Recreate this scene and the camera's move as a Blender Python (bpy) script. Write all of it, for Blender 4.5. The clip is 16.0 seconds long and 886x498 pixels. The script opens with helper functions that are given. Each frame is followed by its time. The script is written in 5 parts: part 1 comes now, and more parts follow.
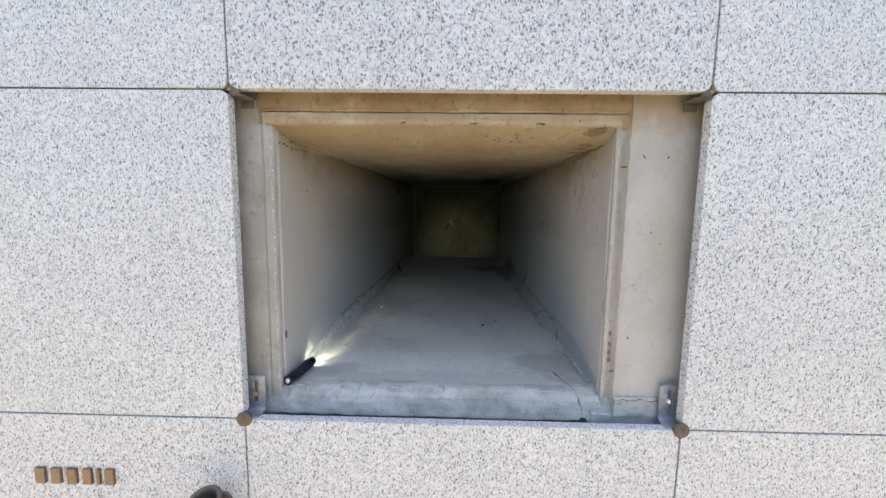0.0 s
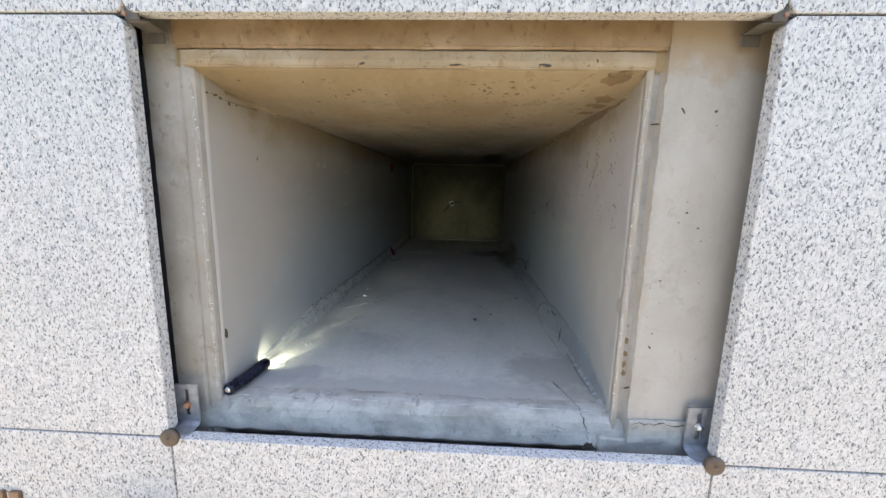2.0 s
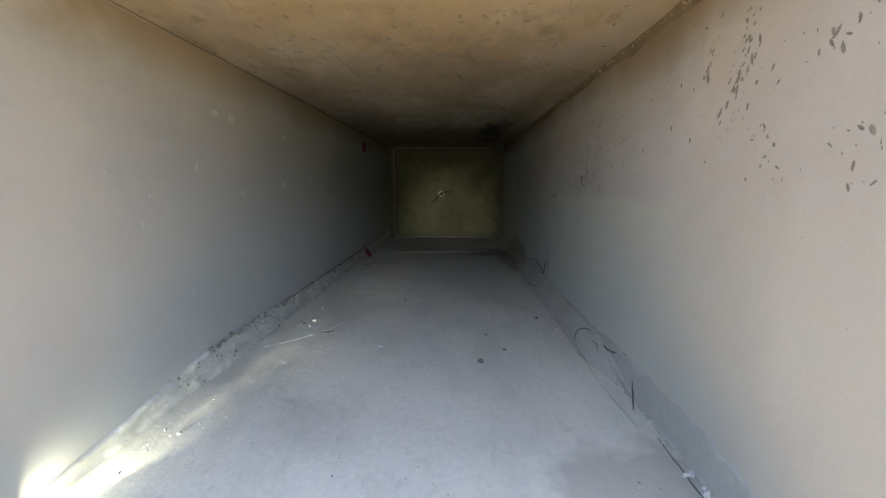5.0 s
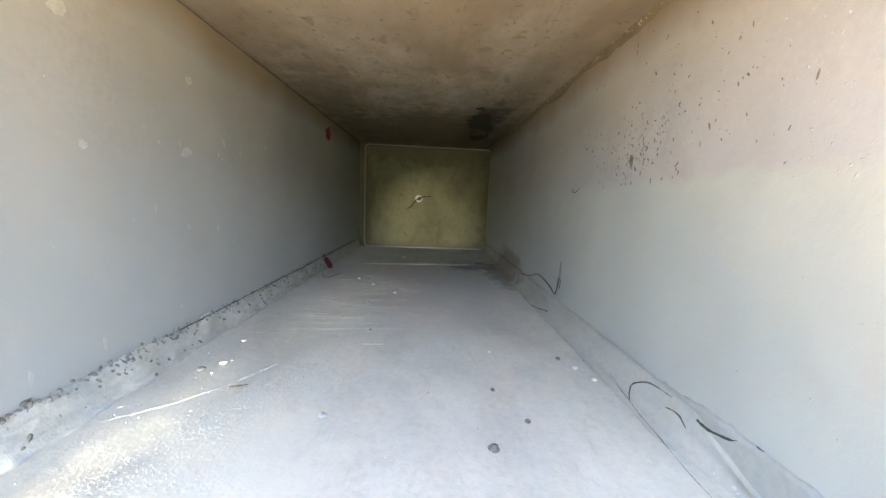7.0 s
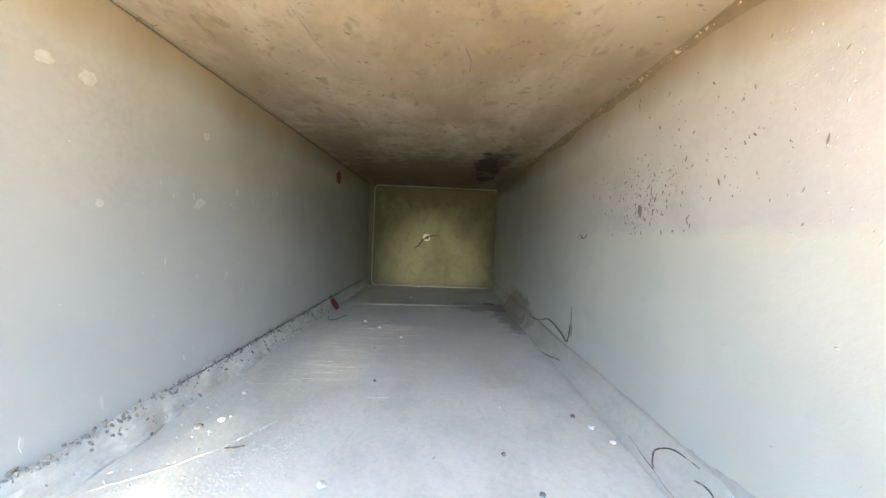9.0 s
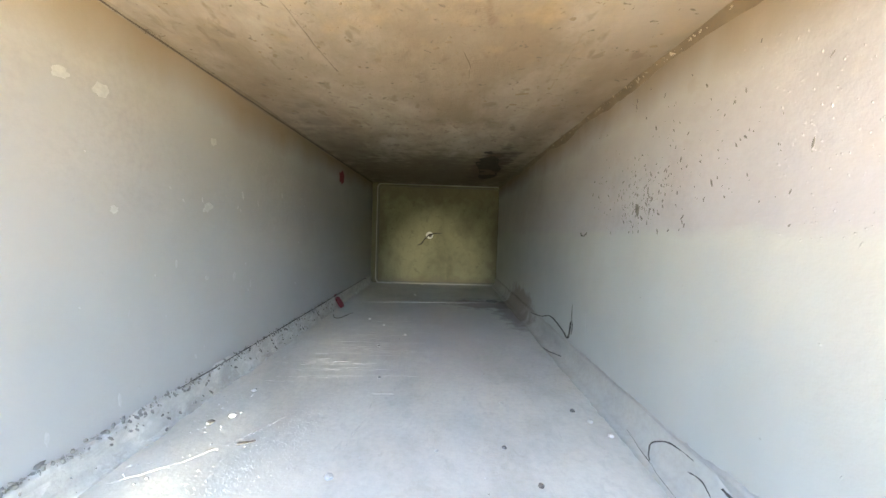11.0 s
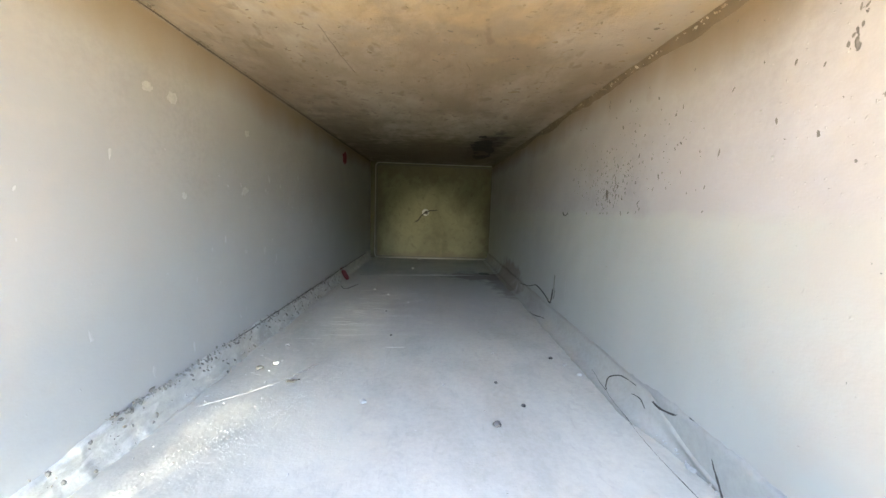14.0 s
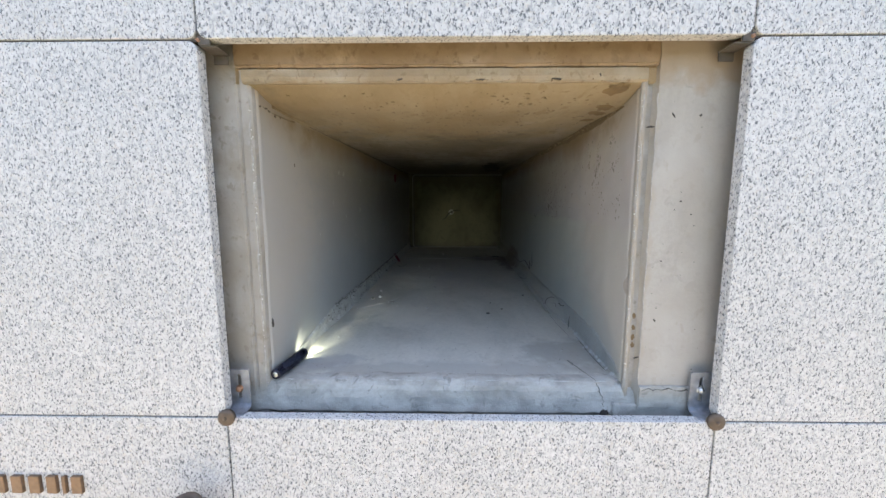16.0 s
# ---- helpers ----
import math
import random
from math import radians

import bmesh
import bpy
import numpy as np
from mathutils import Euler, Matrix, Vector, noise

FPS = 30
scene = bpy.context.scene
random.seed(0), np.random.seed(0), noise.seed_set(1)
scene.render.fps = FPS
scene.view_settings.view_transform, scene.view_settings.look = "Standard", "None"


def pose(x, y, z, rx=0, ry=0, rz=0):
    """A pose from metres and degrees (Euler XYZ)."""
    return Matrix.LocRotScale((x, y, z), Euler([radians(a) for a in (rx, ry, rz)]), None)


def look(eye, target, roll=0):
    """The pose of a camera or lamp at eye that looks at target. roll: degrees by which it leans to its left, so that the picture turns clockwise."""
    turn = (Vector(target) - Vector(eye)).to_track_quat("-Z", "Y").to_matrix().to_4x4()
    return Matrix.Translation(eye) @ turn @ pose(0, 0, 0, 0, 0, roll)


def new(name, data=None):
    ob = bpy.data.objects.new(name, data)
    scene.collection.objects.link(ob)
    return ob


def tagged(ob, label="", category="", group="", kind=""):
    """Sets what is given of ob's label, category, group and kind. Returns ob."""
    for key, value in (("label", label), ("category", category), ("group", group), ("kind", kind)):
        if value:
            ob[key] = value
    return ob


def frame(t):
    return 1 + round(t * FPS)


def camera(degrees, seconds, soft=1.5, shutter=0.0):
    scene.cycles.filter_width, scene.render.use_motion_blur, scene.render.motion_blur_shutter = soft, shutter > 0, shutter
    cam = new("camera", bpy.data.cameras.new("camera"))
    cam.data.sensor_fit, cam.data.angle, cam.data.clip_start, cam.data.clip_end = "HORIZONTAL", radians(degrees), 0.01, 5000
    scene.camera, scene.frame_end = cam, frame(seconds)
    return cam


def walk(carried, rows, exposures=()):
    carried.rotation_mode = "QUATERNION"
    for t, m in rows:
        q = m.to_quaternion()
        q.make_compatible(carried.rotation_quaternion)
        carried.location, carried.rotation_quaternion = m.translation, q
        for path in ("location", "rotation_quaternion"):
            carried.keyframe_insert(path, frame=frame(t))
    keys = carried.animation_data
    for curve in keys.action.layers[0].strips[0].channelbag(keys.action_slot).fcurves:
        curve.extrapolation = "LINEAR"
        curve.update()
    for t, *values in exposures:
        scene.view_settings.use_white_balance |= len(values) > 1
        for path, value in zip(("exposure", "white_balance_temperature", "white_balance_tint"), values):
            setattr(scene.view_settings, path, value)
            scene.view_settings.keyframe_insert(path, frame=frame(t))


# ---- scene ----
cam = camera(104.9, 16.0)
PATH = [
    (0, (-0.028, -0.691, 1.563), (-0.068, 1.298, 1.352), 0.8),
    (0.5, (-0.024, -0.687, 1.563), (-0.078, 1.301, 1.349), 1.2),
    (1, (-0.018, -0.672, 1.559), (-0.04, 1.315, 1.337), 0.6),
    (1.5, (0.004, -0.625, 1.561), (-0.031, 1.357, 1.297), 0.8),
    (2, (0.029, -0.526, 1.546), (-0.049, 1.448, 1.236), 1.3),
    (2.5, (0.011, -0.426, 1.528), (0.017, 1.534, 1.13), 0.3),
    (3, (0.0, -0.41, 1.532), (-0.012, 1.56, 1.187), -0.2),
    (3.5, (0.01, -0.499, 1.554), (-0.093, 1.48, 1.287), 0.7),
    (4, (0.038, -0.499, 1.561), (-0.05, 1.477, 1.269), 1.1),
    (4.2, (0.037, -0.432, 1.547), (-0.036, 1.54, 1.22), 1.0),
    (6.3, (0.015, 0.116, 1.456), (0.07, 2.105, 1.255), -0.1),
    (6.5, (0.015, 0.133, 1.461), (0.119, 2.124, 1.306), 0.9),
    (7, (0.003, 0.151, 1.429), (0.135, 2.133, 1.2), 2.4),
    (7.5, (0.0, 0.152, 1.434), (0.042, 2.143, 1.247), 1.9),
    (8, (0.005, 0.157, 1.431), (0.056, 2.15, 1.273), 2.8),
    (8.5, (0.0, 0.16, 1.447), (0.054, 2.158, 1.377), 1.9),
    (9, (0.003, 0.16, 1.455), (0.083, 2.159, 1.424), 2.3),
    (11.3, (0.008, 0.145, 1.462), (0.066, 2.143, 1.398), 1.7),
    (11.5, (0.01, 0.146, 1.46), (0.093, 2.143, 1.374), 1.8),
    (12, (0.012, 0.146, 1.457), (0.108, 2.142, 1.378), 2.2),
    (12.5, (0.011, 0.14, 1.456), (0.111, 2.135, 1.354), 2.3),
    (13, (0.008, 0.116, 1.456), (0.097, 2.11, 1.334), 2.5),
    (13.5, (-0.011, 0.074, 1.452), (0.061, 2.066, 1.288), 2.8),
    (14, (-0.022, 0.029, 1.469), (0.091, 2.016, 1.276), 1.8),
    (14.5, (-0.002, -0.102, 1.494), (0.015, 1.896, 1.407), -0.2),
    (14.8, (-0.005, -0.249, 1.523), (0.027, 1.748, 1.424), 1.5),
    (15, (0.023, -0.297, 1.512), (-0.025, 1.699, 1.399), 0.1),
    (15.2, (0.016, -0.368, 1.516), (-0.066, 1.626, 1.389), -0.0),
    (15.5, (-0.022, -0.495, 1.52), (-0.09, 1.501, 1.408), -1.2),
    (16, (-0.04, -0.613, 1.513), (-0.07, 1.373, 1.278), 0.0),
]
EXPOSURES = [(0.0, 1.86, 6700, 8), (2.0, 1.97, 6680, 8), (2.5, 2.12, 6620, 8), (3.0, 2.24, 6440, 7), (3.5, 2.18, 6380, 7), (4.2, 2.06, 6640, 8), (6.3, 4.38, 7170, 10), (7.0, 4.51, 7240, 11), (9.2, 4.83, 7180, 10), (11.3, 4.71, 7050, 10), (13.0, 4.56, 7120, 10), (14.0, 4.25, 7020, 10), (14.5, 3.86, 6760, 9), (15.0, 2.96, 6360, 8), (15.5, 2.22, 6380, 7), (16.0, 1.94, 6600, 7)]
walk(cam, [(t, look(eye, target, roll)) for t, eye, target, roll in PATH], EXPOSURES)

# ---- world, sun and lamps ----
SUN_EL, SUN_AZ = radians(75), radians(18)
world = bpy.data.worlds.new("sky")
scene.world = world
world.use_nodes = True
wn = world.node_tree
sky = wn.nodes.new("ShaderNodeTexSky")
sky.sky_type, sky.sun_disc = "NISHITA", False
sky.sun_elevation, sky.sun_rotation = SUN_EL, SUN_AZ
sky.dust_density, sky.air_density = 2.6, 0.85
wn.links.new(sky.outputs[0], wn.nodes["Background"].inputs["Color"])
wn.nodes["Background"].inputs["Strength"].default_value = 0.21
sun = new("sun", bpy.data.lights.new("sun", "SUN"))
sun.data.energy, sun.data.angle, sun.data.color = 4.3, radians(0.5), (1.0, 0.93, 0.82)
sun_dir = Vector((math.sin(SUN_AZ) * math.cos(SUN_EL), math.cos(SUN_AZ) * math.cos(SUN_EL), math.sin(SUN_EL)))
sun.matrix_world = look(sun_dir * 30, (0, 0, 0))


# ---- materials ----
def material(name, rough=0.8, metal=0.0):
    m = bpy.data.materials.new(name)
    m.use_nodes = True
    nt = m.node_tree
    b = nt.nodes["Principled BSDF"]
    b.inputs["Roughness"].default_value = rough
    b.inputs["Metallic"].default_value = metal
    return m, nt, b


def coords(nt, stretch=(1, 1, 1), turn=(0, 0, 0), scatter=False):
    tc = nt.nodes.new("ShaderNodeTexCoord")
    mp = nt.nodes.new("ShaderNodeMapping")
    mp.inputs["Scale"].default_value = stretch
    mp.inputs["Rotation"].default_value = turn
    nt.links.new(tc.outputs["Object"], mp.inputs["Vector"])
    if scatter:
        oi = nt.nodes.new("ShaderNodeObjectInfo")
        mul = nt.nodes.new("ShaderNodeMath")
        mul.operation = "MULTIPLY"
        mul.inputs[1].default_value = 37.0
        nt.links.new(oi.outputs["Random"], mul.inputs[0])
        nt.links.new(mul.outputs[0], mp.inputs["Location"])
    return mp.outputs["Vector"]


def noise_tex(nt, vec, scale, detail=4.0, rough=0.55, distort=0.0):
    n = nt.nodes.new("ShaderNodeTexNoise")
    n.inputs["Scale"].default_value = scale
    n.inputs["Detail"].default_value = detail
    n.inputs["Roughness"].default_value = rough
    n.inputs["Distortion"].default_value = distort
    nt.links.new(vec, n.inputs["Vector"])
    return n.outputs["Fac"]


def ramp(nt, fac, stops):
    r = nt.nodes.new("ShaderNodeValToRGB")
    while len(r.color_ramp.elements) < len(stops):
        r.color_ramp.elements.new(0.5)
    for e, (p, c) in zip(r.color_ramp.elements, stops):
        e.position = p
        e.color = (c, c, c, 1) if isinstance(c, (int, float)) else (*c, 1)
    nt.links.new(fac, r.inputs["Fac"])
    return r.outputs["Color"]


def mix(nt, fac, a, b, mode="MIX"):
    x = nt.nodes.new("ShaderNodeMix")
    x.data_type, x.blend_type = "RGBA", mode
    for sock, v in ((x.inputs[0], fac), (x.inputs[6], a), (x.inputs[7], b)):
        if isinstance(v, (int, float)):
            sock.default_value = v
        elif isinstance(v, tuple):
            sock.default_value = (*v, 1)
        else:
            nt.links.new(v, sock)
    return x.outputs[2]


def math_node(nt, op, a, b=0.0):
    x = nt.nodes.new("ShaderNodeMath")
    x.operation = op
    for sock, v in ((x.inputs[0], a), (x.inputs[1], b)):
        if isinstance(v, (int, float)):
            sock.default_value = v
        else:
            nt.links.new(v, sock)
    return x.outputs[0]


def bump(nt, b, height, strength, distance):
    x = nt.nodes.new("ShaderNodeBump")
    x.inputs["Strength"].default_value = strength
    x.inputs["Distance"].default_value = distance
    nt.links.new(height, x.inputs["Height"])
    nt.links.new(x.outputs["Normal"], b.inputs["Normal"])


def axis_value(nt, which):
    tc = nt.nodes.new("ShaderNodeTexCoord")
    s = nt.nodes.new("ShaderNodeSeparateXYZ")
    nt.links.new(tc.outputs["Object"], s.inputs[0])
    return s.outputs[which]


def granite_material():
    m, nt, b = material("flamed_granite", 0.62)
    v = coords(nt, (1, 1, 1), (0, 0.6, 0), scatter=True)
    vs = coords(nt, (1, 1, 0.62), (0, 0.75, 0), scatter=True)
    ground_mass = ramp(nt, noise_tex(nt, v, 110, 3, 0.6), [(0.3, (0.42, 0.412, 0.40)), (0.5, (0.51, 0.505, 0.49)), (0.7, (0.575, 0.565, 0.55))])
    warm = ramp(nt, noise_tex(nt, v, 160, 2), [(0.56, 0.0), (0.66, 0.45)])
    col = mix(nt, warm, ground_mass, (0.48, 0.41, 0.32))
    grey = ramp(nt, noise_tex(nt, vs, 250, 2, 0.5, 0.4), [(0.53, 0.0), (0.61, 0.8)])
    col = mix(nt, grey, col, (0.31, 0.31, 0.318))
    dark = ramp(nt, noise_tex(nt, vs, 285, 2, 0.5, 0.5), [(0.575, 0.0), (0.63, 0.96)])
    col = mix(nt, dark, col, (0.098, 0.100, 0.109))
    cloud = ramp(nt, noise_tex(nt, v, 3.0, 3), [(0.3, 0.93), (0.7, 1.0)])
    col = mix(nt, 1.0, col, cloud, "MULTIPLY")
    nt.links.new(col, b.inputs["Base Color"])
    bump(nt, b, noise_tex(nt, v, 240, 4, 0.6), 0.35, 0.002)
    return m


def concrete_material(name, light, mid, dark, blotch=5.0, streak=(1, 1, 1), bump_d=0.0016, rough=0.85, specks=0.0, coat=None, stain_light=None, pale=None, stain_bounce=None, spots=0.0, clouds=None, stain_bounce_col=(0.25, 0.188, 0.112)):
    """Painted or bare concrete: cloudy colour, fine grain, pits; coat: (height, colour, sharpness, amount) of a lower
    coat; last a list of (place, radius, colour) for stains, light and shade painted in.
    """
    m, nt, b = material(name, rough)
    v = coords(nt)
    vs = coords(nt, streak)
    col = ramp(nt, noise_tex(nt, vs, blotch, 5, 0.6, 0.5), [(0.28, dark), (0.5, mid), (0.7, light)])
    grain = ramp(nt, noise_tex(nt, v, 120, 4, 0.65), [(0.25, 0.88), (0.6, 1.0)])
    col = mix(nt, 1.0, col, grain, "MULTIPLY")
    if pale:
        patch = ramp(nt, noise_tex(nt, vs, blotch * 2.6, 4, 0.6, 1.0), [(0.52, 0.0), (0.68, 0.5)])
        col = mix(nt, patch, col, pale)
    if spots:
        sp2 = ramp(nt, noise_tex(nt, coords(nt, (1.1, 0.6, 1)), 19, 4, 0.62, 0.6), [(0.52, 0.0), (0.66, spots)])
        col = mix(nt, sp2, col, tuple(c * 0.9 for c in dark))
        sp3 = ramp(nt, noise_tex(nt, coords(nt, (1.1, 0.65, 1)), 46, 3, 0.55, 0.8), [(0.60, 0.0), (0.68, spots * 1.6)])
        col = mix(nt, sp3, col, tuple(c * 0.8 for c in dark))
    if clouds:
        k = clouds[3]
        big = ramp(nt, noise_tex(nt, coords(nt, (1, 0.6, 0.9)), 6.0 * k, 5, 0.62, 0.25), [(0.42, 0.0), (0.60, 0.9)])
        col = mix(nt, big, col, clouds[0])
        soft = ramp(nt, noise_tex(nt, coords(nt, (1, 0.6, 1), (0, 0, 0.2)), 4.3 * k, 4, 0.5, 0.3), [(0.50, 0.0), (0.64, 0.7)])
        col = mix(nt, soft, col, clouds[1])
        wide = ramp(nt, noise_tex(nt, coords(nt, (1, 0.7, 1), (0, 0, -0.15)), 2.6 * k, 3, 0.6, 0.4), [(0.44, 0.0), (0.62, 0.55)])
        col = mix(nt, wide, col, clouds[0])
        fleck = ramp(nt, noise_tex(nt, coords(nt, (1.1, 0.6, 0.8)), 30 * k, 3, 0.5, 0.3), [(0.61, 0.0), (0.68, 0.65)])
        col = mix(nt, fleck, col, clouds[2])
    if coat:
        z, y = axis_value(nt, 2), axis_value(nt, 1)
        wob = math_node(nt, "MULTIPLY", math_node(nt, "SUBTRACT", noise_tex(nt, v, 9, 4), 0.5), 0.05)
        edge = math_node(nt, "SUBTRACT", math_node(nt, "ADD", z, wob), math_node(nt, "MULTIPLY", y, 0.02))
        f = math_node(nt, "MULTIPLY", math_node(nt, "SUBTRACT", coat[0], edge), coat[2])
        fac = ramp(nt, f, [(0.0, 0.0), (1.0, coat[3])])
        cc = ramp(nt, noise_tex(nt, vs, 7, 4), [(0.3, tuple(c * 0.93 for c in coat[1])), (0.65, coat[1])])
        col = mix(nt, fac, col, cc)
    # brown under the ceiling: stain, with warm bounced light painted in
    if stain_bounce:
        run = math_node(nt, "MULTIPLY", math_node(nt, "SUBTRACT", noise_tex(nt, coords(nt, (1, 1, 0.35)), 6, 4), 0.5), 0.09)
        sf = math_node(nt, "MULTIPLY", math_node(nt, "SUBTRACT", math_node(nt, "ADD", math_node(nt, "SUBTRACT", axis_value(nt, 2), math_node(nt, "MULTIPLY", axis_value(nt, 1), 0.03)), run), stain_bounce), 15.0)
        col = mix(nt, ramp(nt, sf, [(0.0, 0.0), (0.5, 0.5), (1.0, 0.9)]), col, stain_bounce_col)
    if specks:
        sp = ramp(nt, noise_tex(nt, v, 75, 2, 0.5, 0.8), [(0.70 - specks, 0.0), (0.74 - specks, 0.8)])
        col = mix(nt, sp, col, tuple(c * 0.55 for c in dark))
    if stain_light:
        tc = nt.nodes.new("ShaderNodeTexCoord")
        for place, size, shade, amount in stain_light:
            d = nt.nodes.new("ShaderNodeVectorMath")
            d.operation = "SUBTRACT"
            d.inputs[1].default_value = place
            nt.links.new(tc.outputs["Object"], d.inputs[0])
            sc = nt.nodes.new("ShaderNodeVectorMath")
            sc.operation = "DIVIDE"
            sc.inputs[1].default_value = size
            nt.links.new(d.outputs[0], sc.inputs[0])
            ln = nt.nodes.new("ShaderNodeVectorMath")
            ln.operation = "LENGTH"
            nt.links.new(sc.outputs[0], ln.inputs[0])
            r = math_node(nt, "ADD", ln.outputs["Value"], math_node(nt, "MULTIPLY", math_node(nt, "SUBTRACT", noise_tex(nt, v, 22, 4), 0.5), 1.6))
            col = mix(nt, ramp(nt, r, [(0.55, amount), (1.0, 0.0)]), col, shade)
    nt.links.new(col, b.inputs["Base Color"])
    h = math_node(nt, "ADD", noise_tex(nt, v, 38, 6, 0.6), math_node(nt, "MULTIPLY", noise_tex(nt, v, 300, 2), 0.25))
    bump(nt, b, h, 0.6, bump_d)
    return m


def plain_material(name, colour, rough, metal=0.0, wear=0.25, scale=60):
    m, nt, b = material(name, rough, metal)
    v = coords(nt)
    f = noise_tex(nt, v, scale, 5, 0.6)
    col = ramp(nt, f, [(0.3, tuple(c * (1 - wear) for c in colour)), (0.65, colour)])
    nt.links.new(col, b.inputs["Base Color"])
    rr = ramp(nt, noise_tex(nt, v, scale * 2, 3), [(0.3, max(0.05, rough - 0.12)), (0.7, min(1.0, rough + 0.12))])
    nt.links.new(rr, b.inputs["Roughness"])
    bump(nt, b, f, 0.25, 0.0006)
    return m


GRANITE = granite_material()
# entries at y 0.06 turn both side walls tanner towards the mouth
WALL_LEFT = concrete_material("painted_concrete_left", (0.395, 0.378, 0.349), (0.352, 0.338, 0.315), (0.288, 0.276, 0.260), 4.0, (1, 1, 0.7), 0.0008, coat=(1.50, (0.384, 0.380, 0.350), 7.0, 0.65), stain_bounce=1.640, clouds=((0.318, 0.311, 0.294), (0.378, 0.363, 0.336), (0.318, 0.311, 0.291), 0.8), stain_light=[((-0.41, 0.06, 1.50), (0.5, 0.34, 0.55), (0.368, 0.340, 0.302), 0.6)])
WALL_RIGHT = concrete_material("painted_concrete_right", (0.412, 0.389, 0.383), (0.368, 0.348, 0.342), (0.293, 0.274, 0.265), 6.0, (1, 1, 0.7), 0.0011, clouds=((0.352, 0.331, 0.319), (0.394, 0.378, 0.373), (0.338, 0.311, 0.292), 0.9), coat=(1.478, (0.378, 0.375, 0.338), 60.0, 1.0), stain_bounce=1.645, stain_bounce_col=(0.200, 0.146, 0.085), stain_light=[((0.325, 0.06, 1.45), (0.5, 0.34, 0.60), (0.382, 0.346, 0.302), 0.6), ((0.37, 1.52, 1.235), (0.3, 0.24, 0.055), (0.165, 0.130, 0.102), 0.7)])
CEILING = concrete_material("stained_concrete_ceiling", (0.300, 0.264, 0.213), (0.257, 0.221, 0.172), (0.160, 0.128, 0.090), 5.0, (1.1, 0.55, 1), 0.0024, specks=0.02, spots=0.26, pale=(0.345, 0.308, 0.25),
                            clouds=((0.160, 0.124, 0.082), (0.305, 0.270, 0.225), (0.13, 0.096, 0.06), 1.0),
                            # in order: tan by the mouth, near-black blot, darker left strip, darker far end
                            stain_light=[((-0.04, 0.12, 1.73), (0.80, 0.50, 0.5), (0.290, 0.215, 0.112), 0.5), ((0.228, 1.60, 1.77), (0.085, 0.42, 0.3), (0.018, 0.012, 0.008), 1.0), ((-0.30, 1.35, 1.77), (0.10, 0.5, 0.2), (0.10, 0.075, 0.05), 0.6), ((0.02, 1.80, 1.77), (0.6, 0.55, 0.3), (0.100, 0.067, 0.036), 0.75)])
FLOOR = concrete_material("dusty_concrete_floor", (0.536, 0.514, 0.446), (0.488, 0.469, 0.407), (0.389, 0.371, 0.322), 6.0, (1, 0.6, 1), 0.0016, specks=0.0, spots=0.16,
                          # second entry: creamy pool of torchlight painted on the floor
                          stain_light=[((0.0, 1.30, 1.19), (0.40, 0.45, 0.2), (0.445, 0.405, 0.375), 0.6), ((-0.20, 0.50, 1.16), (0.15, 0.13, 0.2), (0.56, 0.53, 0.44), 0.6), ((0.25, 1.62, 1.19), (0.20, 0.12, 0.2), (0.19, 0.155, 0.135), 0.75), ((0.345, 1.45, 1.19), (0.10, 0.27, 0.2), (0.21, 0.178, 0.155), 0.75), ((-0.02, 0.125, 1.15), (0.55, 0.045, 0.2), (0.35, 0.33, 0.292), 0.75), ((0.25, 0.22, 1.15), (0.12, 0.10, 0.2), (0.31, 0.29, 0.252), 0.7), ((-0.33, 0.16, 1.15), (0.10, 0.05, 0.2), (0.32, 0.31, 0.295), 0.7)])
# the panel's border is darkened: shade along its edges painted into the colour
BACK = concrete_material("olive_concrete_panel", (0.218, 0.202, 0.118), (0.189, 0.175, 0.101), (0.118, 0.109, 0.063), 6.0, (1, 1, 0.6), 0.0012, spots=0.3, stain_light=[((0.04, 2.15, 1.80), (0.6, 1.0, 0.16), (0.125, 0.10, 0.06), 0.6), ((0.42, 2.15, 1.5), (0.10, 1.0, 0.6), (0.12, 0.097, 0.06), 0.6), ((-0.34, 2.15, 1.5), (0.07, 1.0, 0.6), (0.12, 0.097, 0.06), 0.6), ((0.04, 2.15, 1.20), (0.6, 1.0, 0.05), (0.13, 0.105, 0.07), 0.5)])
MOUTH = concrete_material("mouth_concrete", (0.40, 0.378, 0.345), (0.36, 0.338, 0.305), (0.27, 0.245, 0.21), 8.0, (1, 1, 0.35), 0.0018, spots=0.25, clouds=((0.335, 0.308, 0.27), (0.41, 0.395, 0.37), (0.30, 0.27, 0.225), 1.0), stain_light=[((0.41, 0.05, 1.80), (0.20, 0.5, 0.075), (0.285, 0.212, 0.142), 0.75), ((0.335, 0.05, 1.45), (0.022, 0.5, 0.5), (0.31, 0.262, 0.20), 0.55)])
MOUTH_LEFT = concrete_material("mouth_concrete_grey", (0.375, 0.355, 0.33), (0.33, 0.31, 0.285), (0.25, 0.23, 0.205), 8.0, (1, 1, 0.35), 0.0022, spots=0.3, clouds=((0.265, 0.238, 0.20), (0.415, 0.40, 0.375), (0.215, 0.185, 0.15), 2.4))
LINTEL = concrete_material("lintel_concrete", (0.315, 0.235, 0.152), (0.263, 0.188, 0.113), (0.160, 0.107, 0.060), 11.0, (0.5, 1, 1), 0.002, spots=0.45, clouds=((0.193, 0.130, 0.072), (0.320, 0.248, 0.176), (0.132, 0.084, 0.044), 2.2))
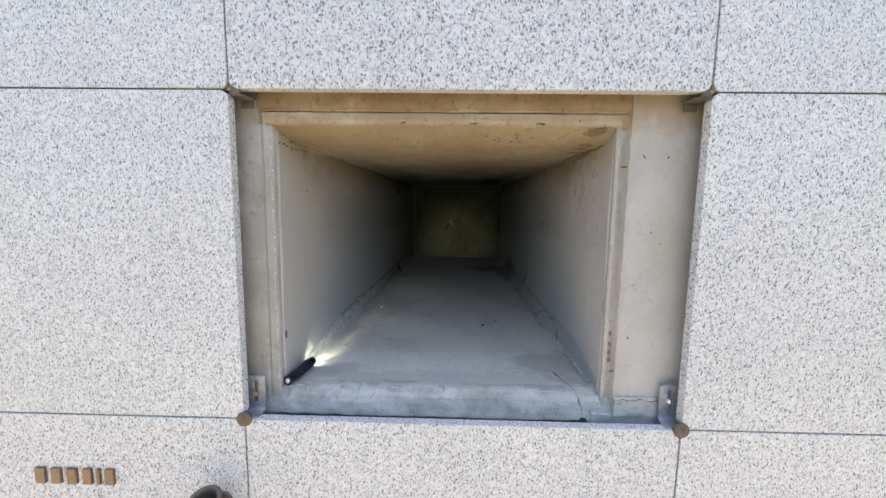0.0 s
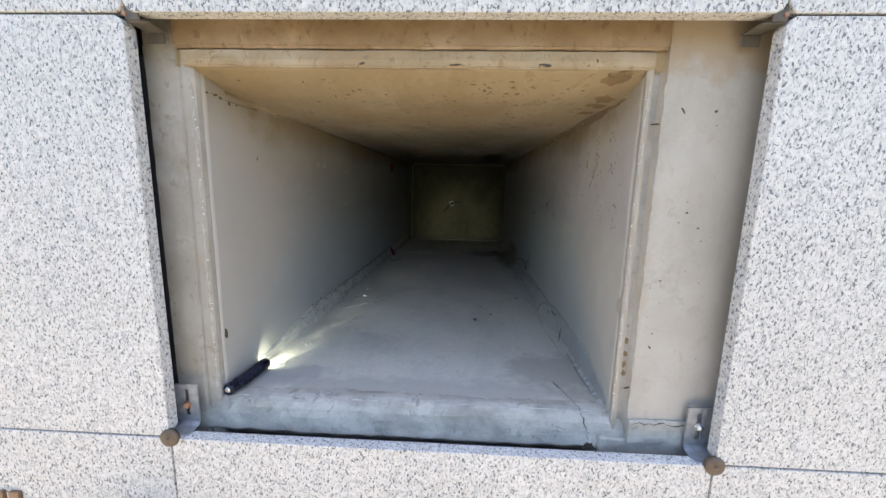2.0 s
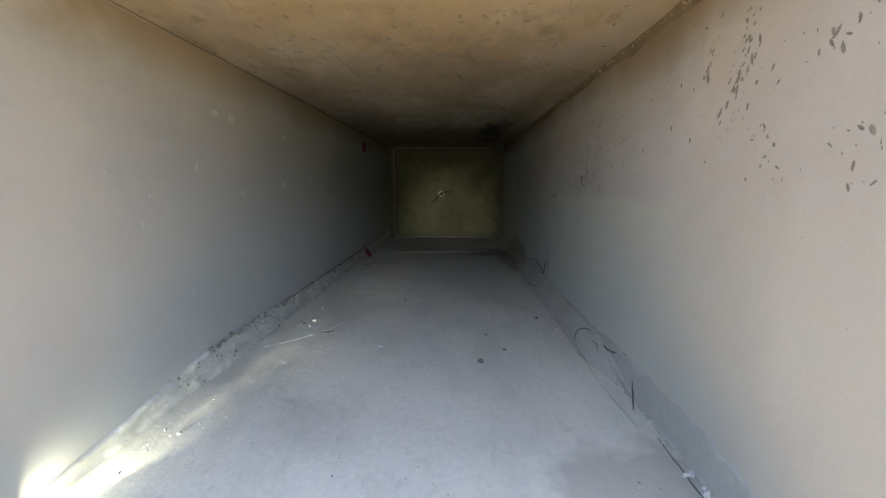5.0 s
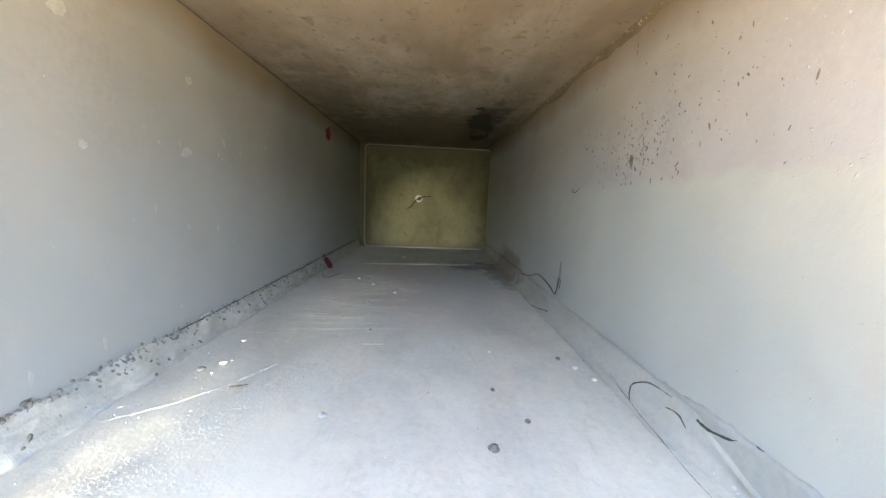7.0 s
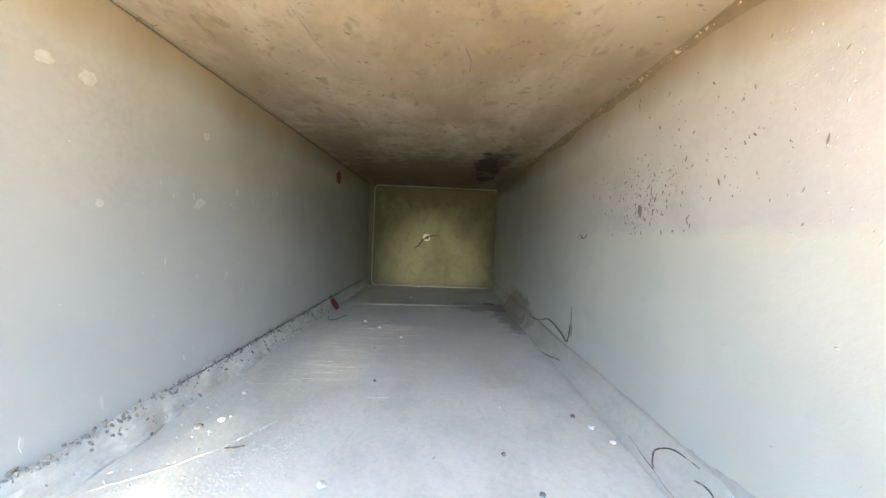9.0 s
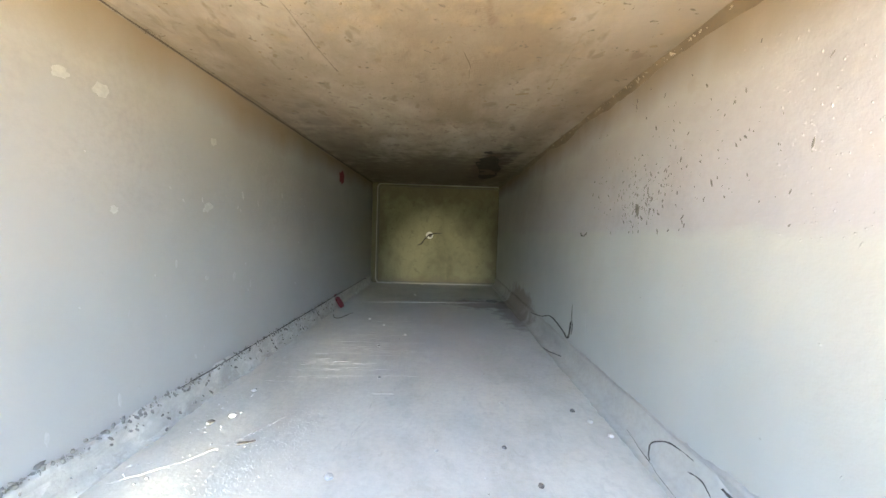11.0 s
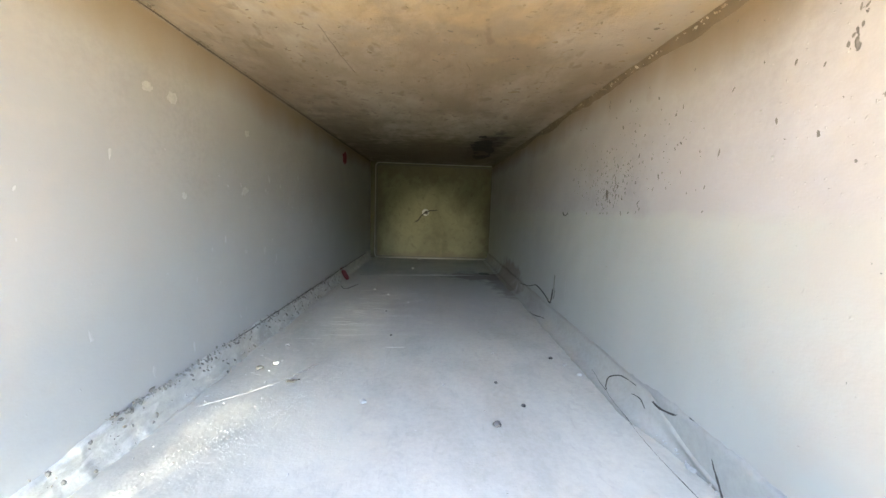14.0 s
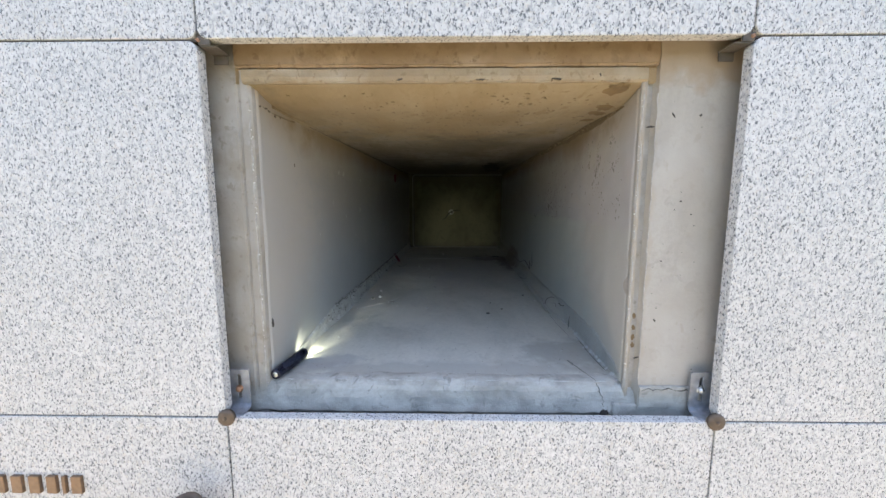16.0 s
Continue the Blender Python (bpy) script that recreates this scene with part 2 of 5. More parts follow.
MORTAR = concrete_material("mortar_fillet", (0.48, 0.462, 0.41), (0.44, 0.423, 0.372), (0.31, 0.297, 0.265), 20.0, (1, 0.6, 1), 0.003, pale=(0.66, 0.645, 0.60), spots=0.3)
SILL = concrete_material("sill_concrete", (0.50, 0.472, 0.42), (0.40, 0.376, 0.332), (0.26, 0.243, 0.214), 20.0, (0.4, 1, 1), 0.004, spots=0.4)
SEALANT = plain_material("tan_sealant", (0.165, 0.122, 0.074), 0.8, 0, 0.35, 40)
JOINT = plain_material("dark_joint", (0.085, 0.066, 0.05), 0.85, 0, 0.3, 60)
CORE = concrete_material("core_concrete", (0.42, 0.41, 0.39), (0.36, 0.35, 0.33), (0.28, 0.27, 0.25), 3.0)
LINTEL_EDGE = concrete_material("lintel_edge_concrete", (0.345, 0.283, 0.196), (0.300, 0.240, 0.158), (0.205, 0.154, 0.093), 12.0, (0.4, 1, 1), 0.0022, spots=0.35, clouds=((0.250, 0.192, 0.125), (0.370, 0.322, 0.254), (0.180, 0.130, 0.076), 2.6))
DAMP = plain_material("damp_concrete", (0.185, 0.140, 0.083), 0.8, 0, 0.3, 120)
SKY_BLOCK = plain_material("dark_sky_block", (0.035, 0.05, 0.02), 0.95, 0, 0.5, 4)
WALL_SCAR = plain_material("wall_scar", (0.20, 0.18, 0.155), 0.9, 0, 0.4, 200)
PIT = plain_material("grey_pit", (0.165, 0.148, 0.128), 0.9, 0, 0.4, 200)
MORTAR_WASH = concrete_material("grey_mortar_wash", (0.375, 0.368, 0.336), (0.338, 0.331, 0.301), (0.285, 0.278, 0.252), 9.0, (1, 1, 0.7), 0.002)
MORTAR_SMOOTH = concrete_material("smooth_mortar", (0.40, 0.383, 0.337), (0.37, 0.354, 0.312), (0.315, 0.30, 0.264), 10.0, (1, 0.6, 1), 0.0014, stain_light=[((0.35, 1.52, 1.20), (0.12, 0.27, 0.10), (0.175, 0.140, 0.112), 0.75)])
DULL_STEEL = plain_material("dull_steel", (0.10, 0.085, 0.07), 0.75, 0.0, 0.4, 90)
STEEL = plain_material("galvanised_steel", (0.36, 0.37, 0.40), 0.55, 0.6, 0.35, 90)
BRONZE = plain_material("aged_bronze", (0.125, 0.092, 0.068), 0.6, 0.4, 0.35, 120)
BRONZE_LETTER = plain_material("bronze_letter", (0.20, 0.125, 0.075), 0.5, 0.45, 0.3, 120)
RUST = plain_material("rusty_bolt", (0.36, 0.20, 0.12), 0.7, 0.3, 0.4, 200)
BRIGHT = plain_material("bright_steel", (0.72, 0.71, 0.69), 0.3, 0.95, 0.15, 200)
BLACK_METAL = plain_material("black_anodised_metal", (0.014, 0.015, 0.032), 0.26, 0.4, 0.3, 150)
TWIG = plain_material("dry_root", (0.06, 0.05, 0.042), 0.9, 0, 0.4, 300)
MUD = plain_material("dried_mud", (0.10, 0.075, 0.05), 0.9, 0, 0.4, 300)
CRUMB = plain_material("pale_crumb", (0.50, 0.49, 0.46), 0.9, 0, 0.25, 200)
DARK_CRUMB = plain_material("dark_crumb", (0.16, 0.148, 0.133), 0.9, 0, 0.4, 200)
RED = plain_material("red_paint", (0.22, 0.018, 0.03), 0.7, 0, 0.35, 150)
PLASTER = plain_material("white_plaster", (0.33, 0.32, 0.295), 0.85, 0, 0.12, 150)
CHIP = plain_material("fresh_white_chip", (0.66, 0.645, 0.60), 0.85, 0, 0.15, 150)
CRUST = plain_material("grey_crust", (0.20, 0.19, 0.165), 0.9, 0, 0.4, 120)
PAVING = plain_material("pale_paving", (0.57, 0.475, 0.35), 0.9, 0, 0.2, 3)
GRASS = plain_material("dry_lawn", (0.12, 0.115, 0.05), 0.95, 0, 0.4, 6)
GAP_SHADE = plain_material("gap_shade", (0.02, 0.02, 0.022), 0.7, 0, 0.3, 80)
GRAIN = plain_material("plaster_grain", (0.53, 0.51, 0.445), 0.9, 0, 0.2, 200)
SCUFF = plain_material("pale_scuff", (0.445, 0.43, 0.405), 0.85, 0, 0.2, 150)
LENS, _nt, _b = material("lit_lens", 0.2)
_b.inputs["Base Color"].default_value = (0.9, 0.95, 0.85, 1)
_b.inputs["Emission Color"].default_value = (0.95, 1.0, 0.82, 1)
_b.inputs["Emission Strength"].default_value = 30.0


# ---- mesh helpers ----
def part(name, bm, mat, parent=None, label="", smooth=False):
    me = bpy.data.meshes.new(name)
    bmesh.ops.recalc_face_normals(bm, faces=bm.faces[:])
    bm.to_mesh(me)
    bm.free()
    me.materials.append(mat)
    if smooth:
        for p in me.polygons:
            p.use_smooth = True
    ob = new(name, me)
    if parent:
        ob.parent = parent
    if label:
        tagged(ob, label)
    return ob


def thing(name, label, category, group="", kind="", at=(0, 0, 0)):
    ob = new(name)
    ob.location = at
    return tagged(ob, label, category, group, kind)


def box(lo, hi, bev=0.0, seg=2, bm=None):
    bm2 = bmesh.new()
    bmesh.ops.create_cube(bm2, size=1.0)
    for v in bm2.verts:
        v.co = Vector([(lo[i] + hi[i]) / 2 + v.co[i] * (hi[i] - lo[i]) for i in range(3)])
    if bev:
        bmesh.ops.bevel(bm2, geom=bm2.edges[:], offset=bev, segments=seg, affect="EDGES", profile=0.5)
    return merge(bm, bm2)


def merge(bm, bm2):
    if bm is None:
        return bm2
    me = bpy.data.meshes.new("tmp")
    bm2.to_mesh(me)
    bm2.free()
    bm.from_mesh(me)
    bpy.data.meshes.remove(me)
    return bm


def outline_prism(points, y0, y1, bev=0.0):
    """A plate in the plane of the facade: outline of (x, z), from depth y0 to y1."""
    bm = bmesh.new()
    f = bm.faces.new([bm.verts.new((x, y0, z)) for x, z in points])
    ext = bmesh.ops.extrude_face_region(bm, geom=[f])
    bmesh.ops.translate(bm, vec=(0, y1 - y0, 0), verts=[g for g in ext["geom"] if isinstance(g, bmesh.types.BMVert)])
    if bev:
        bm.edges.ensure_lookup_table()
        front = [e for e in bm.edges if all(abs(v.co.y - y0) < 1e-6 for v in e.verts)]
        bmesh.ops.bevel(bm, geom=front, offset=bev, segments=2, affect="EDGES", profile=0.5)
    return bm


def tube(points, radii, sides=7, bm=None):
    bm = bm or bmesh.new()
    pts = [Vector(p) for p in points]
    radii = radii if isinstance(radii, (list, tuple)) else [radii] * len(pts)
    rings = []
    for i, p in enumerate(pts):
        d = (pts[min(i + 1, len(pts) - 1)] - pts[max(i - 1, 0)]).normalized()
        side = d.cross(Vector((0.13, 0.31, 0.94))).normalized()
        up = side.cross(d).normalized()
        rings.append([bm.verts.new(p + (side * math.cos(a) + up * math.sin(a)) * radii[i]) for a in [2 * math.pi * k / sides for k in range(sides)]])
    for a, b in zip(rings, rings[1:]):
        for k in range(sides):
            bm.faces.new((a[k], a[(k + 1) % sides], b[(k + 1) % sides], b[k]))
    bm.faces.new(rings[0][::-1])
    bm.faces.new(rings[-1])
    return bm


def lathe(profile, m, sides=28, bm=None, close=True):
    """Turn a profile of (radius, height) round z, then pose it by m."""
    bm = bm or bmesh.new()
    rings = []
    for r, h in profile:
        rings.append([bm.verts.new(m @ Vector((max(r, 1e-5) * math.cos(2 * math.pi * k / sides), max(r, 1e-5) * math.sin(2 * math.pi * k / sides), h))) for k in range(sides)])
    for a, b in zip(rings, rings[1:]):
        for k in range(sides):
            bm.faces.new((a[k], a[(k + 1) % sides], b[(k + 1) % sides], b[k]))
    if close:
        bm.faces.new(rings[0][::-1])
        bm.faces.new(rings[-1])
    return bm


def slab(place, nu, nv, back, rough=0.0, freq=9.0):
    """A slab whose face is place(u, v) for u, v in 0..1, made uneven by noise along the way to the back; back: the way to its other side."""
    bm = bmesh.new()
    back = Vector(back)
    n = back.normalized()
    grids = []
    for side in (0, 1):
        g = []
        for i in range(nu + 1):
            row = []
            for j in range(nv + 1):
                p = Vector(place(i / nu, j / nv))
                if side:
                    p = p + back
                elif rough:
                    p = p + n * rough * (noise.noise(p * freq) + 0.5 * noise.noise(p * freq * 3.1))
                row.append(bm.verts.new(p))
            g.append(row)
        grids.append(g)
    a, b = grids
    for g in grids:
        for i in range(nu):
            for j in range(nv):
                bm.faces.new((g[i][j], g[i + 1][j], g[i + 1][j + 1], g[i][j + 1]))
    for i in range(nu):
        bm.faces.new((a[i][0], a[i + 1][0], b[i + 1][0], b[i][0]))
        bm.faces.new((a[i][nv], a[i + 1][nv], b[i + 1][nv], b[i][nv]))
    for j in range(nv):
        bm.faces.new((a[0][j], a[0][j + 1], b[0][j + 1], b[0][j]))
        bm.faces.new((a[nu][j], a[nu][j + 1], b[nu][j + 1], b[nu][j]))
    return bm


def moulding(profile, start, end, axis, n, wob=0.0, freq=14.0):
    """A closed profile of two coordinates drawn along the third axis (0 or 2) from start to end, its face made uneven."""
    bm = bmesh.new()
    rings = []
    for i in range(n + 1):
        s = start + (end - start) * i / n
        ring = []
        for k, (a, b) in enumerate(profile):
            p = Vector((a, b, s)) if axis == 2 else Vector((s, b, a))
            if wob and b < 0.095:
                p.y += wob * noise.noise(p * freq)
                if axis == 2:
                    p.x += 0.6 * wob * noise.noise(p * freq + Vector((9, 3, 1)))
                else:
                    p.z += 0.6 * wob * noise.noise(p * freq + Vector((9, 3, 1)))
            ring.append(bm.verts.new(p))
        rings.append(ring)
    m = len(profile)
    for a, b in zip(rings, rings[1:]):
        for k in range(m):
            bm.faces.new((a[k], a[(k + 1) % m], b[(k + 1) % m], b[k]))
    bm.faces.new(rings[0][::-1])
    bm.faces.new(rings[-1])
    return bm


# ---- the crypt's section ----
DEPTH = 2.15


def x_left(y):
    return -0.416 + 0.028 * y


def x_right(y):
    return 0.322 + 0.030 * y


def z_floor(y):
    return 1.148 + 0.024 * y


def floor_at(x, y):
    """The uneven floor's height."""
    p = Vector((x, y, z_floor(y)))
    return p.z - 0.0022 * (noise.noise(p * 6) + 0.5 * noise.noise(p * 18.6))


def z_ceiling(y):
    return 1.722 + 0.030 * y


def z_soffit(y):
    """The ceiling, which rises in a soft curve to the lintel's edge."""
    return z_ceiling(y) + 0.024 * max(0.0, 1 - (y - 0.06) / 0.12) ** 2


def on_surface(p, n):
    """A point moved on to the uneven side wall or ceiling whose normal is n."""
    p, n = Vector(p), Vector(n)
    if p.y < 0.072:
        return p
    for normal, amount, freq in (((-1, 0, 0), 0.0022, 8), ((1, 0, 0), 0.0018, 7), ((0, 0, -1), 0.0025, 7)):
        if n == Vector(normal):
            return p - n * amount * (noise.noise(p * freq) + 0.5 * noise.noise(p * freq * 3.1))
    return p


def along(v, y0=0.075, y1=DEPTH + 0.06):
    return y0 + (y1 - y0) * v


# ---- setting: ground and building mass ----
bm = bmesh.new()
bm.faces.new([bm.verts.new(p) for p in ((-300, -400, -0.02), (300, -400, -0.02), (300, 200, -0.02), (-300, 200, -0.02))])
tagged(part("ground", bm, GRASS), "dry lawn round the stone building", "ground", kind="structure")
tagged(part("pavement", box((-6, -2.3, -0.15), (6, 0.05, 0.0), 0.01), PAVING), "pale sunlit concrete walkway before the granite wall", "pavement", kind="structure")
for nm, lo, hi in (("wall_core_west", (-4.2, 0.13, 0), (-0.60, 2.6, 2.62)), ("wall_core_east", (0.60, 0.13, 0), (4.2, 2.6, 2.62)),
                   ("wall_core_below", (-0.60, 0.13, 0), (0.60, 2.6, 1.04)), ("wall_core_above", (-0.60, 0.13, 1.90), (0.60, 2.6, 2.62)), ("wall_core_rear", (-0.60, 2.36, 1.04), (0.60, 2.6, 1.90))):
    tagged(part(nm, box(lo, hi), CORE), "rough grey concrete core behind the granite", "wall", kind="structure")
# unseen dark slab, added to keep low sky light out of the crypt
def hedge():
    return slab(lambda u, v: (-26 + 52 * u, -9.5, 3.0 * v), 90, 16, (0, -1.2, 0), 0.5, 0.9)


tagged(part("backdrop", hedge(), SKY_BLOCK), "unseen dark slab added across the lawn to block the low sky", "hedge", kind="structure")
tagged(part("roof", box((-4.2, 0.0, 2.622), (4.2, 2.8, 2.74), 0.012), CORE), "flat concrete roof slab over the granite wall", "roof", kind="structure")

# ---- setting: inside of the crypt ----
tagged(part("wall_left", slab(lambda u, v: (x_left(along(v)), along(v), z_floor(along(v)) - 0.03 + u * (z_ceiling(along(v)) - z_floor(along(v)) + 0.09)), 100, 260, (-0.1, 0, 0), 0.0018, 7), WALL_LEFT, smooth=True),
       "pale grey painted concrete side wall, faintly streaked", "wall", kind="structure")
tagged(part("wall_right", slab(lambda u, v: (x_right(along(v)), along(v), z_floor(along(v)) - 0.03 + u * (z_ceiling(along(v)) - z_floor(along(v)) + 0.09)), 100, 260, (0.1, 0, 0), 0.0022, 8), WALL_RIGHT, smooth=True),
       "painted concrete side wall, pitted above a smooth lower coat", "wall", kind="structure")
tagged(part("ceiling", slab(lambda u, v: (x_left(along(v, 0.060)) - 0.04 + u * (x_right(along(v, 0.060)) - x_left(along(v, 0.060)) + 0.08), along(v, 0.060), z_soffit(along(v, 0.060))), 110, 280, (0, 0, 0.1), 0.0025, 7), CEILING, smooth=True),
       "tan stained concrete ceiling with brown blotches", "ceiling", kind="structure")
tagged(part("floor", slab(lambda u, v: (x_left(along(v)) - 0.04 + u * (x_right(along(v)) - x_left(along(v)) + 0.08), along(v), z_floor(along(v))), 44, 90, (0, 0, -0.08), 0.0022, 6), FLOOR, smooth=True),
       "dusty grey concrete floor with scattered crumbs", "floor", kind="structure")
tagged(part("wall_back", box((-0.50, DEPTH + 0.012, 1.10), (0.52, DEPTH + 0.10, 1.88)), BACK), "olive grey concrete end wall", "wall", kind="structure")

# end panel with its rounded border
yb = DEPTH
pl, pr, pb, pt = -0.318, 0.392, 1.207, 1.772
end_panel = thing("end_panel", "olive yellow concrete end panel with a raised pale rim", "panel", kind="structure")


def rounded(x0, x1, z0, z1, r, n=5):
    pts = []
    for cx, cz, a0 in ((x1 - r, z1 - r, 0), (x0 + r, z1 - r, 90), (x0 + r, z0 + r, 180), (x1 - r, z0 + r, 270)):
        pts += [(cx + r * math.cos(radians(a0 + 90 * k / n)), cz + r * math.sin(radians(a0 + 90 * k / n))) for k in range(n + 1)]
    return pts


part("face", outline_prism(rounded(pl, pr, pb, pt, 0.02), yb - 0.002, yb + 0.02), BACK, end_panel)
rim_path = [Vector((x, yb - 0.004, z)) for x, z in rounded(pl - 0.006, pr + 0.006, pb - 0.004, pt + 0.008, 0.024, 6)]
rim_path.append(rim_path[0])
part("rim", tube(rim_path, 0.0036, 6), MORTAR_SMOOTH, end_panel, "pale mortar rim", smooth=True)
groove_path = [Vector((x, yb - 0.0035, z)) for x, z in rounded(pl + 0.004, pr - 0.004, pb + 0.004, pt - 0.004, 0.018, 6)]
groove_path.append(groove_path[0])
part("shadow_joint", tube(groove_path, 0.0022, 5), DARK_CRUMB, end_panel, "dark joint line", smooth=True)
plug = thing("plug", "small pale round plug in the end panel", "plug", at=(0, 0, 0))
plug_cap = part("cap", lathe([(0.0, 0.0), (0.020, 0.0), (0.021, 0.004), (0.015, 0.0065), (0.0, 0.007)], Matrix.Translation((-0.016, yb - 0.001, 1.487)) @ pose(0, 0, 0, 90, 0, 0), 20), CHIP, plug, smooth=True)
part("hole", lathe([(0.0, 0.0), (0.0115, 0.0), (0.010, 0.0015), (0.0, 0.002)], Matrix.Translation((-0.012, yb - 0.0075, 1.486)) @ pose(0, 0, 0, 90, 0, 0), 14), DARK_CRUMB, plug_cap)
tagged(part("root", tube([(-0.083, yb - 0.006, 1.428), (-0.062, yb - 0.008, 1.436), (-0.045, yb - 0.010, 1.462), (-0.022, yb - 0.012, 1.486), (0.012, yb - 0.009, 1.499), (0.055, yb - 0.006, 1.501)], [0.0025, 0.004, 0.0034, 0.004, 0.0032, 0.0015]), TWIG, smooth=True),
       "thin dark dry root hanging from the plug", "root")


# mortar fillets along the foot of both side walls
def fillet(side):
    bm = bmesh.new()
    rows = []
    n = 420
    for i in range(n + 1):
        y = 0.085 + (DEPTH - 0.085) * i / n
        xw = x_left(y) if side < 0 else x_right(y)
        zf = z_floor(y)
        rag = 1.5 if side < 0 else 0.8
        ragged = rag * (0.004 * noise.noise(Vector((y * 13, side * 4, 1))) + 0.0024 * noise.noise(Vector((y * 55, side, 7))))
        wide = (0.0105 if side < 0 else 0.022) + 0.004 * noise.noise(Vector((y * 6, side * 2, 4))) + (0.0018 if side < 0 else 0.0012) * noise.noise(Vector((y * 60, side, 2)))
        grow = min(1.0, 0.25 + max(0.0, y - 0.16) / 0.38) if side < 0 else min(1.0, 0.10 + 0.90 * min(1.0, max(0.0, y - 0.36) / 0.16) ** 1.5)
        wide += (0.004 if side < 0 else 0.0014) * noise.noise(Vector((y * 21, side * 3, 9)))
        wide *= grow
        high = (0.046 + ragged) * grow
        prof = [(-0.012, high + 0.001), (0.004, high), (0.0065, high - 0.006), (wide * 0.34, high * 0.50), (wide * 0.66, high * 0.20), (wide, high * 0.07), (wide * (1.4 if side < 0 else 1.8), -0.0006), (-0.012, -0.006)]
        prof[-1] = (-0.012, -0.010)
        ring = []
        for k, (d, h) in enumerate(prof):
            j = (0.0009 if side < 0 else 0.0004) * noise.noise(Vector((y * 110, k * 3.3, side * 5)))
            xk = xw - side * (d + j)
            ring.append(bm.verts.new((xk, y, floor_at(xk, y) + h + j)))
        rows.append(ring)
    for a, b in zip(rows, rows[1:]):
        for k in range(8):
            bm.faces.new((a[k], a[(k + 1) % 8], b[(k + 1) % 8], b[k]))
    bm.faces.new(rows[0])
    bm.faces.new(rows[-1][::-1])
    return bm


for side in (-1, 1):
    tagged(part("mortar_fillet", fillet(side), MORTAR if side < 0 else MORTAR_SMOOTH, smooth=True), "rough grey mortar fillet where wall meets floor", "fillet", kind="structure")


# sealant bands under the ceiling
def band(side, width, wavy, proud):
    bm = bmesh.new()
    rows = []
    n = 120
    for i in range(n + 1):
        y = 0.13 + (DEPTH - 0.13) * i / n
        xw = x_left(y) if side < 0 else x_right(y)
        zc = z_ceiling(y)
        proud_here = proud * min(1.0, (y - 0.12) / 0.12)
        w = width * min(1.0, (y - 0.10) / 0.15) * (1 + wavy * noise.noise(Vector((y * 7, side * 3, 2))) + 0.4 * wavy * noise.noise(Vector((y * 31, side * 3, 5))))
        prof = [(-0.01, 0.004), (0.006 * min(1.0, (y - 0.12) / 0.2), 0.004), (0.005 * min(1.0, (y - 0.12) / 0.2), -0.003), (proud_here, -w * 0.35), (proud_here * 0.8, -w * 0.8), (-0.001, -w), (-0.01, -w)]
        rows.append([bm.verts.new((xw - side * d, y, zc + h)) for d, h in prof])
    for a, b in zip(rows, rows[1:]):
        for k in range(7):
            bm.faces.new((a[k], a[(k + 1) % 7], b[(k + 1) % 7], b[k]))
    bm.faces.new(rows[0])
    bm.faces.new(rows[-1][::-1])
    return bm


tagged(part("sealant_band", band(1, 0.015, 0.7, 0.003), SEALANT, smooth=True), "brown smeared sealant band under the ceiling", "sealant", kind="structure")
tagged(part("corner_bead", band(-1, 0.008, 0.4, 0.0012), CEILING, smooth=True), "tan mortar bead under the ceiling", "bead", kind="structure")
tagged(part("corner_crack", tube([(x_left(y) + 0.0040 + 0.0010 * noise.noise(Vector((y * 11, 0, 0))), y, z_ceiling(y) - 0.0060 + 0.0015 * noise.noise(Vector((y * 17, 5, 0)))) for y in [0.30 + 0.05 * k for k in range(37)]], [max(0.0002, 0.0006 + 0.0014 * min(1.0, k / 16) + 0.0011 * noise.noise(Vector((k * 0.9, 2, 2)))) for k in range(37)], 5), MUD),
       "thin dark crack along the ceiling corner", "crack", kind="structure")

# ---- setting: the concrete mouth ----
tagged(part("mouth_jamb_right", moulding([(0.40, 0.125), (0.332, 0.118), (0.3265, 0.098), (0.3255, 0.072), (0.3225, 0.066), (0.3220, 0.0605), (0.3260, 0.057), (0.3310, 0.0585), (0.3335, 0.066), (0.343, 0.0655), (0.3465, 0.060), (0.3485, 0.0515), (0.40, 0.050), (0.46, 0.051), (0.475, 0.0515), (0.500, 0.0520), (0.506, 0.0535), (0.509, 0.058), (0.60, 0.058), (0.60, 0.125)], 1.04, 1.90, 2, 300, 0.0008, 36), MOUTH, smooth=False),
       "pale concrete jamb with a grooved edge and mud marks", "jamb", kind="structure")
tagged(part("mouth_jamb_left", moulding([(-0.49, 0.125), (-0.425, 0.118), (-0.4165, 0.098), (-0.4160, 0.072), (-0.4175, 0.0645), (-0.4230, 0.0600), (-0.4355, 0.0585), (-0.4385, 0.0610), (-0.4425, 0.0612), (-0.4450, 0.0575), (-0.470, 0.0560), (-0.495, 0.0565), (-0.4975, 0.060), (-0.4975, 0.09)], 1.04, 1.90, 2, 300, 0.0010, 36), MOUTH_LEFT),
       "grey concrete jamb with a worn ribbed edge", "jamb", kind="structure")
tagged(part("mouth_lintel", moulding([(1.90, 0.125), (1.90, 0.0465), (1.800, 0.0465), (1.7775, 0.0472), (1.7768, 0.0500), (1.7735, 0.0510), (1.7725, 0.125)], -0.437, 0.3445, 0, 260, 0.0014, 42), LINTEL),
       "tan stained concrete lintel with a stepped lower edge", "lintel", kind="structure")
